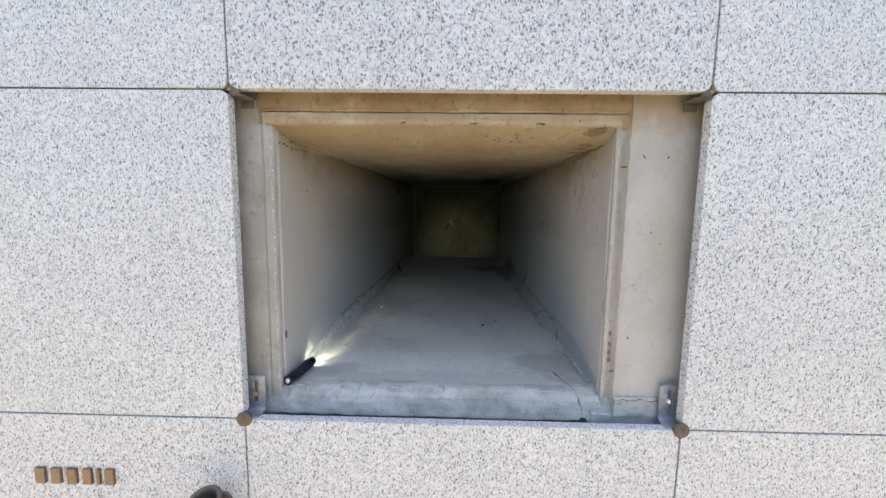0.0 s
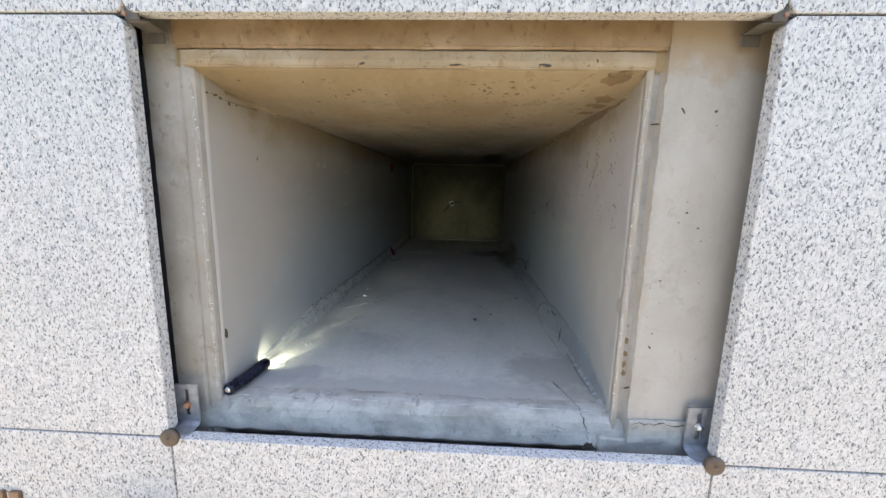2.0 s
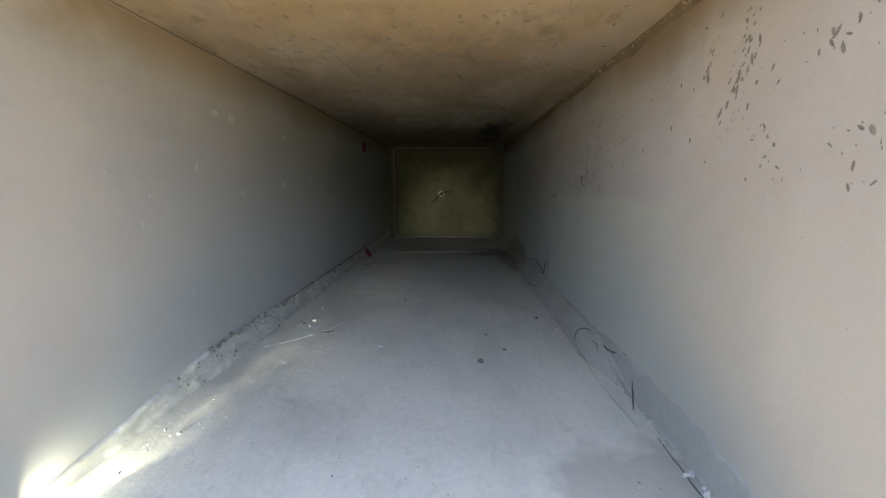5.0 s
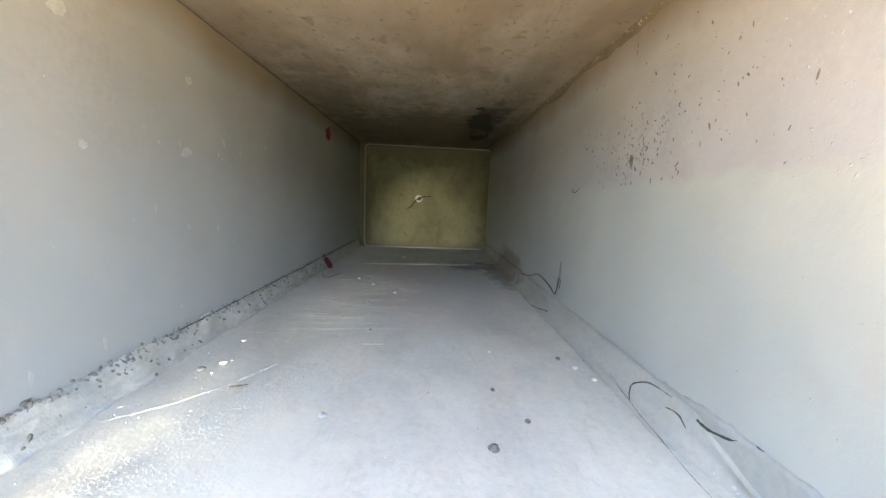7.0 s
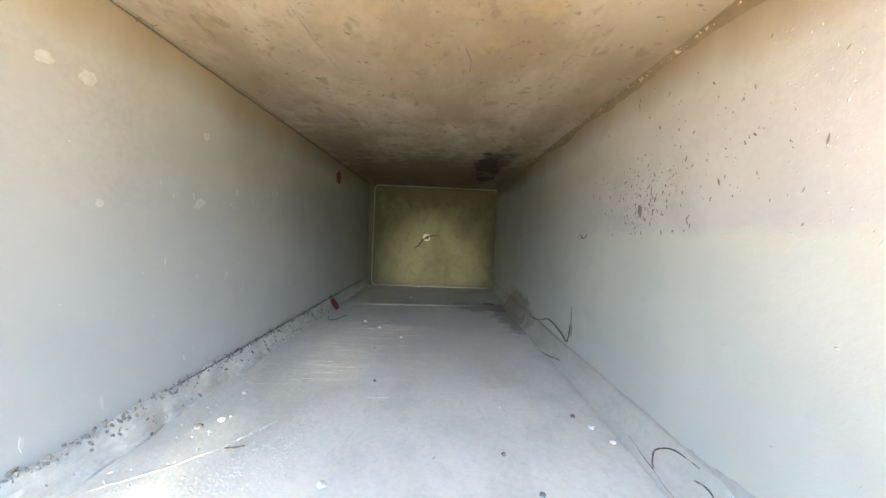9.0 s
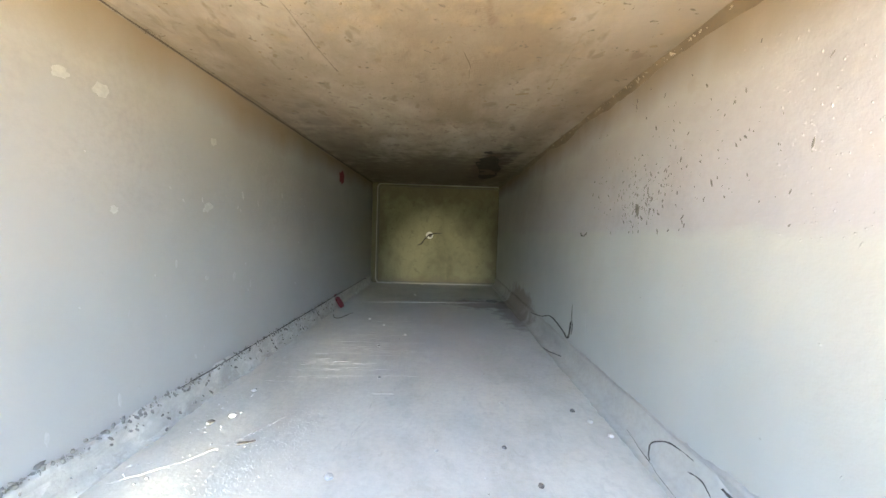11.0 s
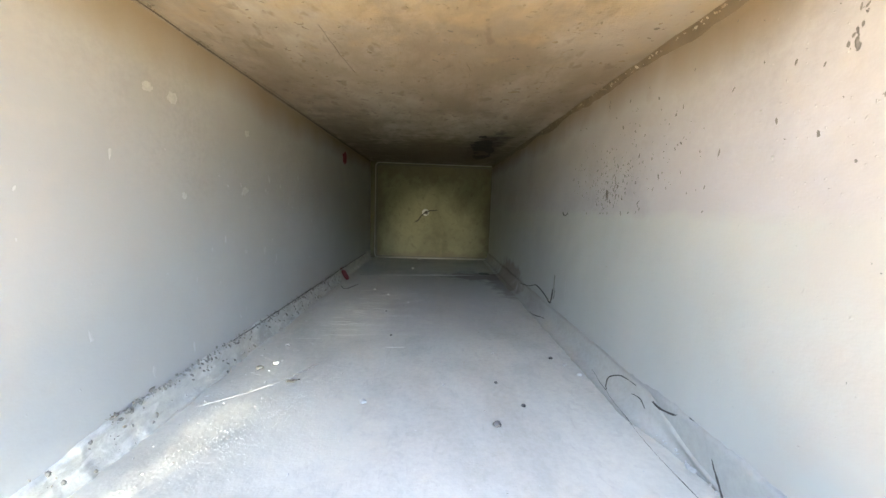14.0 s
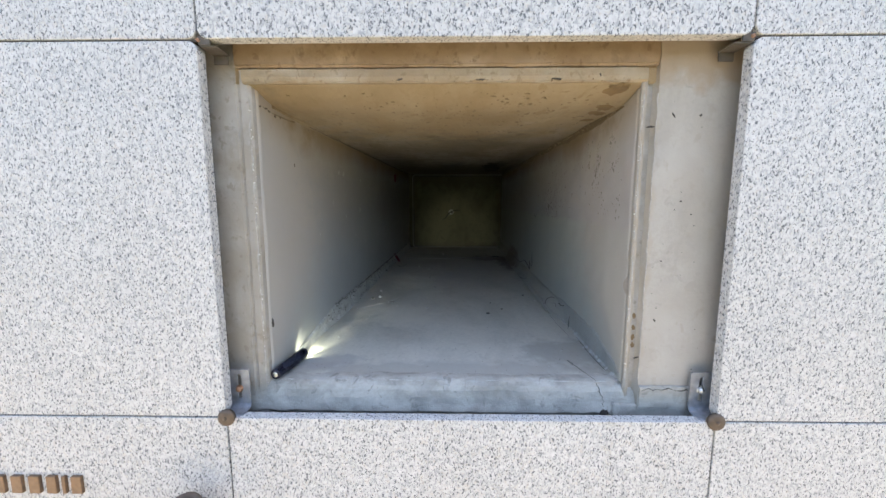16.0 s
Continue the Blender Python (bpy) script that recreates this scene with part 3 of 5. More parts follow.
tagged(part("mouth_lintel_edge", moulding([(1.7722, 0.125), (1.7722, 0.0535), (1.7705, 0.0515), (1.757, 0.0515), (1.7495, 0.0535), (1.7470, 0.0585), (1.7475, 0.066), (1.7515, 0.125)], -0.428, 0.3285, 0, 260, 0.0016, 44), LINTEL_EDGE),
       "pale rounded lower edge of the lintel", "lintel", kind="structure")
tagged(part("mouth_sill", moulding([(1.098, 0.125), (1.1495, 0.125), (1.1500, 0.108), (1.1520, 0.094), (1.1520, 0.084), (1.1495, 0.074), (1.1435, 0.0655), (1.135, 0.0605), (1.122, 0.0575), (1.108, 0.0560), (1.092, 0.0550), (1.0880, 0.0570), (1.0885, 0.0700)], -0.4885, 0.58, 0, 260, 0.0048, 30), SILL),
       "rough grey concrete sill with a crumbled front edge", "sill", kind="structure")
tagged(part("sill_step", box((0.300, 0.0505, 1.05), (0.475, 0.090, 1.112), 0.003), SILL), "grey mortar step at the foot of the jamb", "step", kind="structure")
tagged(part("jamb_foot", moulding([(1.105, 0.060), (1.1535, 0.060), (1.1545, 0.0475), (1.150, 0.0452), (1.112, 0.0452), (1.105, 0.0475)], 0.3485, 0.4760, 0, 50, 0.0030, 40), SILL), "grey mortar patch at the foot of the jamb", "patch", kind="structure")
tagged(part("groove_fill", box((0.3330, 0.0640, 1.158), (0.3445, 0.0700, 1.742), 0.0008), MOUTH_LEFT), "grey mortar strip in the jamb's groove", "strip", kind="structure")
# black strip added in the open gap by the jamb, its shade as colour
tagged(part("gasket", box((-0.560, 0.060, 1.06), (-0.4985, 0.078, 1.768), 0.0015), GAP_SHADE), "black strip added beside the jamb for the open gap's shade", "gasket", kind="structure")

# ---- granite facade ----
facade = thing("wall_facade", "flamed light grey granite slabs with narrow dark joints", "wall", kind="structure")
PITCH_X, PITCH_Z, GAP = 0.94, 0.69, 0.0017


def granite_panel(x0, x1, z0, z1):
    c = 0.013
    g = GAP
    a, b, p, q = x0 + g, x1 - g, z0 + g, z1 - g
    pts = []
    for cx, cz, a0 in ((b, q, 0), (a, q, 90), (a, p, 180), (b, p, 270)):
        sx = -1 if cx == b else 1
        sz = -1 if cz == q else 1
        one, two = (cx, cz + sz * c), (cx + sx * c, cz)
        mid = (cx + sx * c * 0.34, cz + sz * c * 0.34)
        pts += [one, mid, two] if a0 in (0, 180) else [two, mid, one]
    return outline_prism(pts, 0.0, 0.021, 0.0016)


for row in range(-1, 3):
    for colm in range(-4, 5):
        z0, z1 = 1.11 + (row - 1) * PITCH_Z, 1.11 + row * PITCH_Z
        z0, z1 = max(z0, 0.0), min(z1, 2.62)
        if colm == 0 and row == 1:
            continue
        x0 = -0.47 + colm * PITCH_X
        part("granite_panel", granite_panel(x0, x0 + PITCH_X, z0, z1), GRANITE, facade)


# recessed joints between the slabs
def joint(lo, hi):
    part("joint", box(lo, hi), JOINT, facade)


for z in (0.42, 1.11, 1.80, 2.49):
    for x0, x1 in (((-4.22, -0.475), (0.475, 4.22)) if z in (1.11, 1.80) else ((-4.22, 4.22),)):
        joint((x0, 0.0055, z - 0.0016), (x1, 0.020, z + 0.0016))
for k in range(-3, 5):
    x = -0.47 + k * PITCH_X
    for z0, z1 in ((0.0, 0.4182), (0.4218, 1.1082), (1.1118, 1.7982), (1.8018, 2.4882)):
        if not (k in (0, 1) and z0 == 1.1118):
            joint((x - 0.0016, 0.0055, z0), (x + 0.0016, 0.020, z1))


# ---- clips, bolts and rosettes at the corners of the opening ----
def slotted_clip(sx):
    """A steel clip with a slot, its bolt and its bent foot, at a lower corner; sx: -1 or 1 for the side."""
    e = thing("slotted_clip", "grey galvanised steel clip with a slot and bolt", "clip", group="clips at the opening")
    cx = 0.4635 * sx
    w, z0, z1, y = 0.021, 1.1175, 1.190, 0.036
    s, sz0, sz1 = 0.0042, 1.130, 1.180
    bm = bmesh.new()
    for lo, hi in (((cx - w, z0), (cx - s, z1)), ((cx + s, z0), (cx + w, z1)), ((cx - s, z0), (cx + s, sz0)), ((cx - s, sz1), (cx + s, z1))):
        box((lo[0], y, lo[1]), (hi[0], y + 0.003, hi[1]), 0, 1, bm)
    plate = part("plate", bm, STEEL, e)
    bm = bmesh.new()
    prof = [(y + 0.0015, z0 + 0.001), (y - 0.001, z0 - 0.004), (y - 0.006, z0 - 0.008), (y - 0.020, z0 - 0.0085), (0.007, z0 - 0.0085)]
    rings = []
    for k, (yy, zz) in enumerate(prof):
        nn = Vector((0, 0.0012, 0.0012))
        ww = w * (1.0 if k < 4 else 0.86)
        rings.append([bm.verts.new(Vector((cx - ww, yy, zz)) + nn), bm.verts.new(Vector((cx + ww, yy, zz)) + nn), bm.verts.new(Vector((cx + ww, yy, zz)) - nn), bm.verts.new(Vector((cx - ww, yy, zz)) - nn)])
    for a, b in zip(rings, rings[1:]):
        for k in range(4):
            bm.faces.new((a[k], a[(k + 1) % 4], b[(k + 1) % 4], b[k]))
    bm.faces.new(rings[0])
    bm.faces.new(rings[-1][::-1])
    part("foot", bm, STEEL, e)
    bz = 1.154 if sx > 0 else 1.150
    part("washer", lathe([(0.0, 0.0), (0.0075, 0.0), (0.0075, 0.0012), (0.0, 0.0012)], Matrix.Translation((cx, y - 0.0002, bz)) @ pose(0, 0, 0, 90, 0, 0), 18), RUST if sx < 0 else BRIGHT, plate)
    part("bolt", lathe([(0.0, 0.0), (0.0058, 0.0), (0.0060, 0.003), (0.0045, 0.0056), (0.0, 0.0062)], Matrix.Translation((cx, y - 0.001, bz)) @ pose(0, 0, 0, 90, 0, 0), 14), RUST if sx < 0 else BRIGHT, plate, "rusty bolt head" if sx < 0 else "bright bolt head", smooth=True)
    part("stud", lathe([(0.0, 0.0), (0.004, 0.0), (0.004, 0.02), (0.0, 0.02)], Matrix.Translation((cx, 0.057, bz)) @ pose(0, 0, 0, 90, 0, 0), 10), STEEL, e)
    return e


slotted_clip(-1)
slotted_clip(1)


def top_clip(sx):
    e = thing("top_clip", "dark grey steel clip folded under the granite corner", "clip", group="clips at the opening")
    cx = 0.455 * sx
    part("plate", box((cx - 0.014, 0.004, 1.7895), (cx + 0.016, 0.040, 1.7920), 0.001), DULL_STEEL, e)
    part("fold", box((cx - 0.013, 0.0375, 1.774), (cx + 0.014, 0.0400, 1.7895), 0.001), DULL_STEEL, e)
    part("tab", box((0.4615 * sx - 0.008, 0.002, 1.792), (0.4615 * sx + 0.012, 0.006, 1.807), 0.001), DULL_STEEL, e)
    part("bolt", lathe([(0.0, 0.0), (0.0035, 0.0), (0.003, 0.003), (0.0, 0.0035)], Matrix.Translation((0.469 * sx, 0.0025, 1.800)) @ pose(0, 0, 0, 90, 0, 0), 12), RUST, e)
    return e


top_clip(-1)
top_clip(1)


def rosette(x, z, r=0.0165):
    e = thing("rosette", "round brown bronze cap over the slab joints", "rosette", group="rosettes")
    m = Matrix.Translation((x, 0.001, z)) @ pose(0, 0, 0, 90, 0, 0)
    disc = part("disc", lathe([(0.0, -0.002), (r, -0.002), (r, 0.003), (r * 0.93, 0.0052), (r * 0.55, 0.0062), (0.0, 0.0066)], m, 32), BRONZE, e, smooth=True)
    part("screw_head", lathe([(0.0, 0.0055), (0.0042, 0.0055), (0.0036, 0.0078), (0.0, 0.0082)], m, 16), BRONZE, disc, smooth=True)
    return e


for x in (-0.47, 0.47):
    rosette(x, 1.11)
for cx in (-1.41, 1.41):
    for z in (0.42, 1.11, 1.80, 2.49):
        rosette(cx, z)
for x in (-0.47, 0.47):
    for z in (0.42, 2.49):
        rosette(x, z)

# raised bronze lettering, shown as plain bars
letters = thing("bronze_lettering", "raised warm bronze lettering on the granite slab", "lettering")
lx = -0.953
for k, wd in enumerate((0.030, 0.029, 0.030, 0.027, 0.010, 0.028)):
    part("bar", box((lx + wd * 0.13, -0.006, 0.9465), (lx + wd * 0.87, 0.0015, 0.9835), 0.0012), BRONZE_LETTER, letters)
    lx += wd + 0.0065

# ---- bronze flower vase on the slab beside the opening ----
vase = thing("flower_vase", "empty aged bronze flower vase fixed to the granite", "vase")
mv = Matrix.Translation((-0.527, -0.060, 0.963)) @ pose(0, 0, 0, 18, 0, 0)
part("body", lathe([(0.027, -0.004), (0.0262, -0.03), (0.021, -0.10), (0.016, -0.165), (0.006, -0.178), (0.0, -0.178), (0.0, -0.172), (0.004, -0.172), (0.0135, -0.16), (0.0185, -0.10), (0.0235, -0.03), (0.0243, -0.004)], mv, 32, close=False), BRONZE, vase, smooth=True)
part("rim", lathe([(0.0243, -0.006), (0.0325, -0.006), (0.0345, -0.001), (0.0335, 0.004), (0.0295, 0.0055), (0.0255, 0.004), (0.0243, -0.006)], mv, 32, close=False), BRONZE, vase, "worn bronze rim", smooth=True)
part("bracket", box((-0.541, -0.045, 0.905), (-0.515, 0.001, 0.923), 0.003), BRONZE, vase)
part("wall_plate", lathe([(0.0, 0.0), (0.024, 0.0), (0.022, 0.005), (0.0, 0.006)], Matrix.Translation((-0.528, 0.0005, 0.914)) @ pose(0, 0, 0, 90, 0, 0), 24), BRONZE, vase)

# ---- torch on the floor, switched on ----
tail, head = Vector((-0.4035, 0.062, 1.166)), Vector((-0.3885, 0.170, 1.1675))
axis = (head - tail).normalized()
mt = Matrix.Translation(tail) @ axis.to_track_quat("Z", "Y").to_matrix().to_4x4()
torch = thing("torch", "small black metal torch lying switched on at the wall", "torch")
body_prof = [(0.0, 0.006), (0.0112, 0.006)]
for k in range(9):
    h = 0.020 + k * 0.006
    body_prof += [(0.0112, h), (0.0104, h + 0.001), (0.0104, h + 0.0025), (0.0112, h + 0.0035)]
body_prof += [(0.0112, 0.078), (0.0, 0.078)]
part("body", lathe(body_prof, mt, 28), BLACK_METAL, torch, smooth=False)
tail_cap = part("tail_cap", lathe([(0.0, 0.0), (0.0085, 0.0), (0.0108, 0.0015), (0.0116, 0.004), (0.0116, 0.012), (0.0109, 0.0135), (0.0, 0.0135)], mt, 28), BLACK_METAL, torch)
part("tail_button", lathe([(0.0, -0.0012), (0.0045, -0.001), (0.0066, 0.0003), (0.0066, 0.001), (0.0, 0.001)], mt, 20), BRIGHT, tail_cap, "bright steel tail switch", smooth=True)
torch_head = part("head", lathe([(0.0098, 0.076), (0.0112, 0.077), (0.0126, 0.083), (0.0127, 0.104), (0.0120, 0.1085), (0.0104, 0.1085), (0.0098, 0.104)], mt, 28, close=False), BLACK_METAL, torch, smooth=True)
part("lens", lathe([(0.0, 0.1035), (0.0099, 0.1035), (0.0099, 0.1045), (0.0, 0.1047)], mt, 24), LENS, torch_head, "glowing white lens")
part("clip", box((-0.0025, 0.0118, 0.030), (0.0025, 0.0132, 0.074), 0.0004), BLACK_METAL, torch).matrix_basis = mt @ pose(0, 0, 0, 0, 0, 120)
beam = new("torch_beam", bpy.data.lights.new("torch_beam", "SPOT"))
beam.data.energy, beam.data.color, beam.data.spot_size, beam.data.spot_blend, beam.data.shadow_soft_size = 0.40, (0.96, 1.0, 0.80), radians(50), 0.7, 0.006
beam.matrix_world = look(head + axis * 0.002, head + axis * 1.0 + Vector((0.05, 0, -0.07)))
core = new("torch_core", bpy.data.lights.new("torch_core", "SPOT"))
core.data.energy, core.data.color, core.data.spot_size, core.data.spot_blend, core.data.shadow_soft_size = 3.5, (1.0, 1.0, 0.84), radians(20), 1.0, 0.006
core.matrix_world = look(head + axis * 0.002, (0.035, DEPTH, 1.34))
part("marking", box((-0.0008, 0.01125, 0.046), (0.0008, 0.0118, 0.058), 0.0002), BRIGHT, torch, "small pale marking").matrix_basis = mt @ pose(0, 0, 0, 0, 0, 200)
part("switch", lathe([(0.0, 0.0), (0.0032, 0.0), (0.0026, 0.0012), (0.0, 0.0014)], mt @ pose(0, 0, 0, 0, 0, 200) @ pose(0, 0.0122, 0.092, -90, 0, 0), 14), BLACK_METAL, torch_head, smooth=True)

# ---- roots and twigs ----
def smooth_path(pts, radii, steps=6):
    pts = [Vector(p) for p in pts]
    ext = [pts[0]] + pts + [pts[-1]]
    out, rad = [], []
    for i in range(1, len(ext) - 2):
        a, b, c, d = ext[i - 1], ext[i], ext[i + 1], ext[i + 2]
        for k in range(steps):
            t = k / steps
            p = 0.5 * ((2 * b) + (c - a) * t + (2 * a - 5 * b + 4 * c - d) * t * t + (3 * b - a - 3 * c + d) * t ** 3)
            p = p + 0.0007 * Vector((noise.noise(p * 160), noise.noise(p * 160 + Vector((7, 0, 0))), 0.5 * noise.noise(p * 160 + Vector((0, 7, 0)))))
            out.append(p)
            r = radii[i - 1] * (1 - t) + radii[i] * t
            rad.append(max(0.0003, r * (0.62 + 0.5 * noise.noise(p * 210))))
    out.append(pts[-1])
    rad.append(radii[-1] * 0.4)
    return out, rad


def root(label, pts, radii):
    pts, radii = smooth_path(pts, radii)
    return tagged(part("root", tube(pts, radii, 6), TWIG, smooth=True), label, "root")


root("forked dark dry root on the wall foot", [(0.349, 1.30, 1.222), (0.352, 1.20, 1.232), (0.348, 1.12, 1.252), (0.344, 1.06, 1.252), (0.342, 1.0, 1.242), (0.337, 0.955, 1.234), (0.334, 0.935, 1.258), (0.332, 0.926, 1.280)], [0.0012, 0.0018, 0.0024, 0.002, 0.0026, 0.0024, 0.0026, 0.0016])
root("curled thin root lying on the mortar", [(0.312, 0.597, 1.168), (0.315, 0.603, 1.175), (0.322, 0.609, 1.185), (0.331, 0.594, 1.196), (0.333, 0.573, 1.200), (0.333, 0.551, 1.201), (0.333, 0.523, 1.202)], [0.001, 0.0016, 0.0017, 0.0016, 0.0017, 0.0014, 0.0008])
root("short thin root lying on the mortar", [(0.325, 0.545, 1.188), (0.327, 0.533, 1.190), (0.326, 0.520, 1.189), (0.323, 0.508, 1.184)], [0.0008, 0.0012, 0.0012, 0.0006])
root("dark bent twig lying on the mortar", [(0.330, 0.502, 1.199), (0.331, 0.497, 1.197), (0.331, 0.486, 1.197), (0.333, 0.463, 1.202), (0.334, 0.448, 1.211), (0.334, 0.429, 1.214)], [0.0022, 0.0026, 0.002, 0.0022, 0.0018, 0.001])
root("straight dry stalk lying by the wall", [(0.326, 0.390, 1.191), (0.318, 0.370, 1.178), (0.309, 0.349, 1.166)], [0.0012, 0.0018, 0.0014])
root("thin crooked root by the mortar", [(0.312, 1.05, 1.180), (0.314, 1.01, 1.182), (0.322, 0.97, 1.187), (0.325, 0.955, 1.188)], [0.001, 0.0018, 0.0016, 0.001])
root("thin dark root at the wall foot", [(-0.332, 1.33, 1.192), (-0.322, 1.31, 1.186), (-0.305, 1.33, 1.183), (-0.29, 1.38, 1.184), (-0.28, 1.40, 1.184)], [0.001, 0.0018, 0.0018, 0.0016, 0.0008])
root("upright thin stalk against the wall", [(0.350, 0.962, 1.314), (0.3485, 0.960, 1.285), (0.349, 0.956, 1.262), (0.347, 0.954, 1.243)], [0.0006, 0.0012, 0.0012, 0.0010])
root("tiny hooked root stuck on the wall", [(x_right(0.93) - 0.001, 0.93, 1.488), (x_right(0.92) - 0.002, 0.92, 1.481), (x_right(0.905) - 0.002, 0.905, 1.481), (x_right(0.895) - 0.001, 0.895, 1.489)], [0.0008, 0.0016, 0.0016, 0.0008])
root("short dark stick on the floor", [(-0.263, 0.628, 1.1650), (-0.250, 0.631, 1.1655), (-0.240, 0.636, 1.1650)], [0.0016, 0.0022, 0.0014])


# ---- crumbs on the floor ----
def pebble(x, y, r, mat, label, flat=0.6):
    bm = bmesh.new()
    bmesh.ops.create_icosphere(bm, subdivisions=2, radius=r)
    for v in bm.verts:
        k = 1 + 0.35 * noise.noise(v.co * (1.2 / r) + Vector((x * 50, y * 50, 0)))
        v.co = Vector((v.co.x * k, v.co.y * k, v.co.z * k * flat))
        v.co += Vector((x, y, floor_at(x, y) + r * flat * 0.55))
    return tagged(part("crumb", bm, mat), label, "crumb", group="crumbs on the floor")


for x, y, r, mt_, lb in ((0.094, 0.504, 0.006, DARK_CRUMB, "dark grey crumb on the dusty floor"), (0.148, 0.552, 0.004, DARK_CRUMB, "dark grey crumb on the dusty floor"),
                         (-0.115, 0.566, 0.0055, CRUMB, "pale mortar crumb on the dusty floor"), (-0.333, 0.681, 0.006, DARK_CRUMB, "dark grey crumb on the dusty floor"),
                         (-0.322, 0.79, 0.005, CRUMB, "pale mortar crumb on the dusty floor"), (-0.098, 0.856, 0.0035, DARK_CRUMB, "dark grey crumb on the dusty floor"),
                         (0.118, 0.628, 0.0035, DARK_CRUMB, "dark grey crumb on the dusty floor"), (0.278, 0.70, 0.005, CRUMB, "pale mortar crumb on the dusty floor"),
                         (0.262, 0.735, 0.0045, DARK_CRUMB, "dark grey crumb on the dusty floor"), (-0.345, 0.30, 0.003, CRUMB, "pale mortar crumb on the dusty floor"),
                         (-0.31, 0.70, 0.006, CRUMB, "pale mortar crumb on the dusty floor"), (0.02, 0.62, 0.003, CRUMB, "pale mortar crumb on the dusty floor"), (-0.131, 1.053, 0.0035, DARK_CRUMB, "dark grey crumb on the dusty floor"),
                         (-0.205, 1.326, 0.0045, CHIP, "white plaster crumb on the dusty floor"), (-0.145, 1.251, 0.004, CHIP, "white plaster crumb on the dusty floor"), (0.139, 0.76, 0.0032, CHIP, "white plaster crumb on the dusty floor"),
                         (-0.069, 1.157, 0.0036, CHIP, "white plaster crumb on the dusty floor"), (-0.076, 1.80, 0.005, CHIP, "white plaster crumb on the dusty floor"), (-0.052, 2.12, 0.007, CHIP, "white plaster crumb at the end panel"), (0.292, 0.66, 0.0045, CHIP, "white plaster crumb on the dusty floor")):
    pebble(x, y, r, mt_, lb)


def scatter(name, count, place, size, mat, label, category, seed, upright=False, lift=0.45, flat=False):
    """Many small flecks joined into one object; place(rng): a point and the surface's normal."""
    rng = random.Random(seed)
    verts, faces = [], []
    for _ in range(count):
        p, n = place(rng)
        p, n = on_surface(p, n), Vector(n)
        a = n.orthogonal().normalized()
        b = n.cross(a)
        if upright:
            a = (Vector((0, 0, 1)) - n * n.z).normalized()
            b = n.cross(a)
        ang = rng.gauss(0, 0.45) if upright else rng.random() * 6.283
        a, b = a * math.cos(ang) + b * math.sin(ang), b * math.cos(ang) - a * math.sin(ang)
        s = size * (0.35 + rng.random() ** 2 * 1.3)
        long_ = s * (0.8 + rng.random() * 1.4)
        if flat and upright:
            s, long_ = s * 0.62, long_ * 1.15
        i0 = len(verts)
        k = 6
        for q in range(k):
            t = 2 * math.pi * q / k
            rr = 0.7 + 0.6 * rng.random()
            verts.append(p + a * math.cos(t) * long_ * rr + b * math.sin(t) * s * rr + n * (0.0003 if flat else -0.001))
        verts.append(p + n * s * lift)
        for q in range(k):
            faces.append((i0 + q, i0 + (q + 1) % k, i0 + k))
        if flat:
            verts.extend([verts[i0 + q] - n * 0.0012 for q in range(k)])
            for q in range(k):
                r = (q + 1) % k
                faces.append((i0 + k + 1 + q, i0 + k + 1 + r, i0 + r, i0 + q))
    me = bpy.data.meshes.new(name)
    me.from_pydata(verts, [], faces)
    me.materials.append(mat)
    return tagged(new(name, me), label, category, kind="stuff")


def floor_spot(rng):
    y = 0.14 + 1.95 * rng.random() ** 1.3
    x = x_left(y) + 0.03 + (x_right(y) - x_left(y) - 0.06) * rng.random()
    return (x, y, floor_at(x, y)), (0, 0, 1)


def left_foot(rng):
    y = 0.20 + 1.3 * rng.random()
    x = x_left(y) + 0.025 + abs(rng.gauss(0, 0.05))
    return (x, y, floor_at(x, y)), (0, 0, 1)


def right_pits(rng):
    kind = rng.random()
    if kind < 0.60:
        y, z = (rng.gauss(0.66, 0.085), rng.gauss(1.552, 0.036)) if rng.random() < 0.6 else (rng.gauss(0.71, 0.028), rng.gauss(1.524, 0.020))
    elif kind < 0.76:
        cy, cz, sy, sz = rng.choice(((0.251, 1.650, 0.008, 0.014), (0.306, 1.633, 0.005, 0.012), (0.256, 1.618, 0.012, 0.014), (0.256, 1.605, 0.006, 0.010), (0.180, 1.606, 0.012, 0.008),
                                     (0.181, 1.664, 0.008, 0.010), (0.268, 1.570, 0.010, 0.012), (0.219, 1.530, 0.016, 0.016), (0.142, 1.530, 0.012, 0.010), (0.152, 1.610, 0.016, 0.020)))
        y, z = rng.gauss(cy, sy), rng.gauss(cz, sz)
    else:
        y, z = 0.12 + rng.random() * 0.75, 1.49 + rng.random() * 0.22
    y = max(0.12, y)
    z = min(max(z, 1.485), z_ceiling(y) - 0.03)
    return (x_right(y), y, z), (-1, 0, 0)


def right_low(rng):
    y, z = 0.12 + rng.random() * 0.6, 1.24 + rng.random() * 0.24
    return (x_right(y), y, z), (-1, 0, 0)


def ceiling_pits(rng):
    y = 0.12 + rng.random() * 0.95
    x = x_left(y) + 0.05 + (x_right(y) - x_left(y) - 0.1) * rng.random()
    return (x, y, z_ceiling(y)), (0, 0, -1)


def fillet_pits(rng):
    y = 0.35 + rng.random() * 1.1
    t = rng.random() ** 2
    return (x_left(y) + 0.006 + 0.02 * t, y, z_floor(y) + 0.044 - 0.034 * t), (0.75, 0, 0.65)


def jamb_marks(rng):
    z = 1.18 + rng.random() * 0.55
    return (0.352 + rng.random() * 0.11, 0.0495, z), (0, -1, 0)


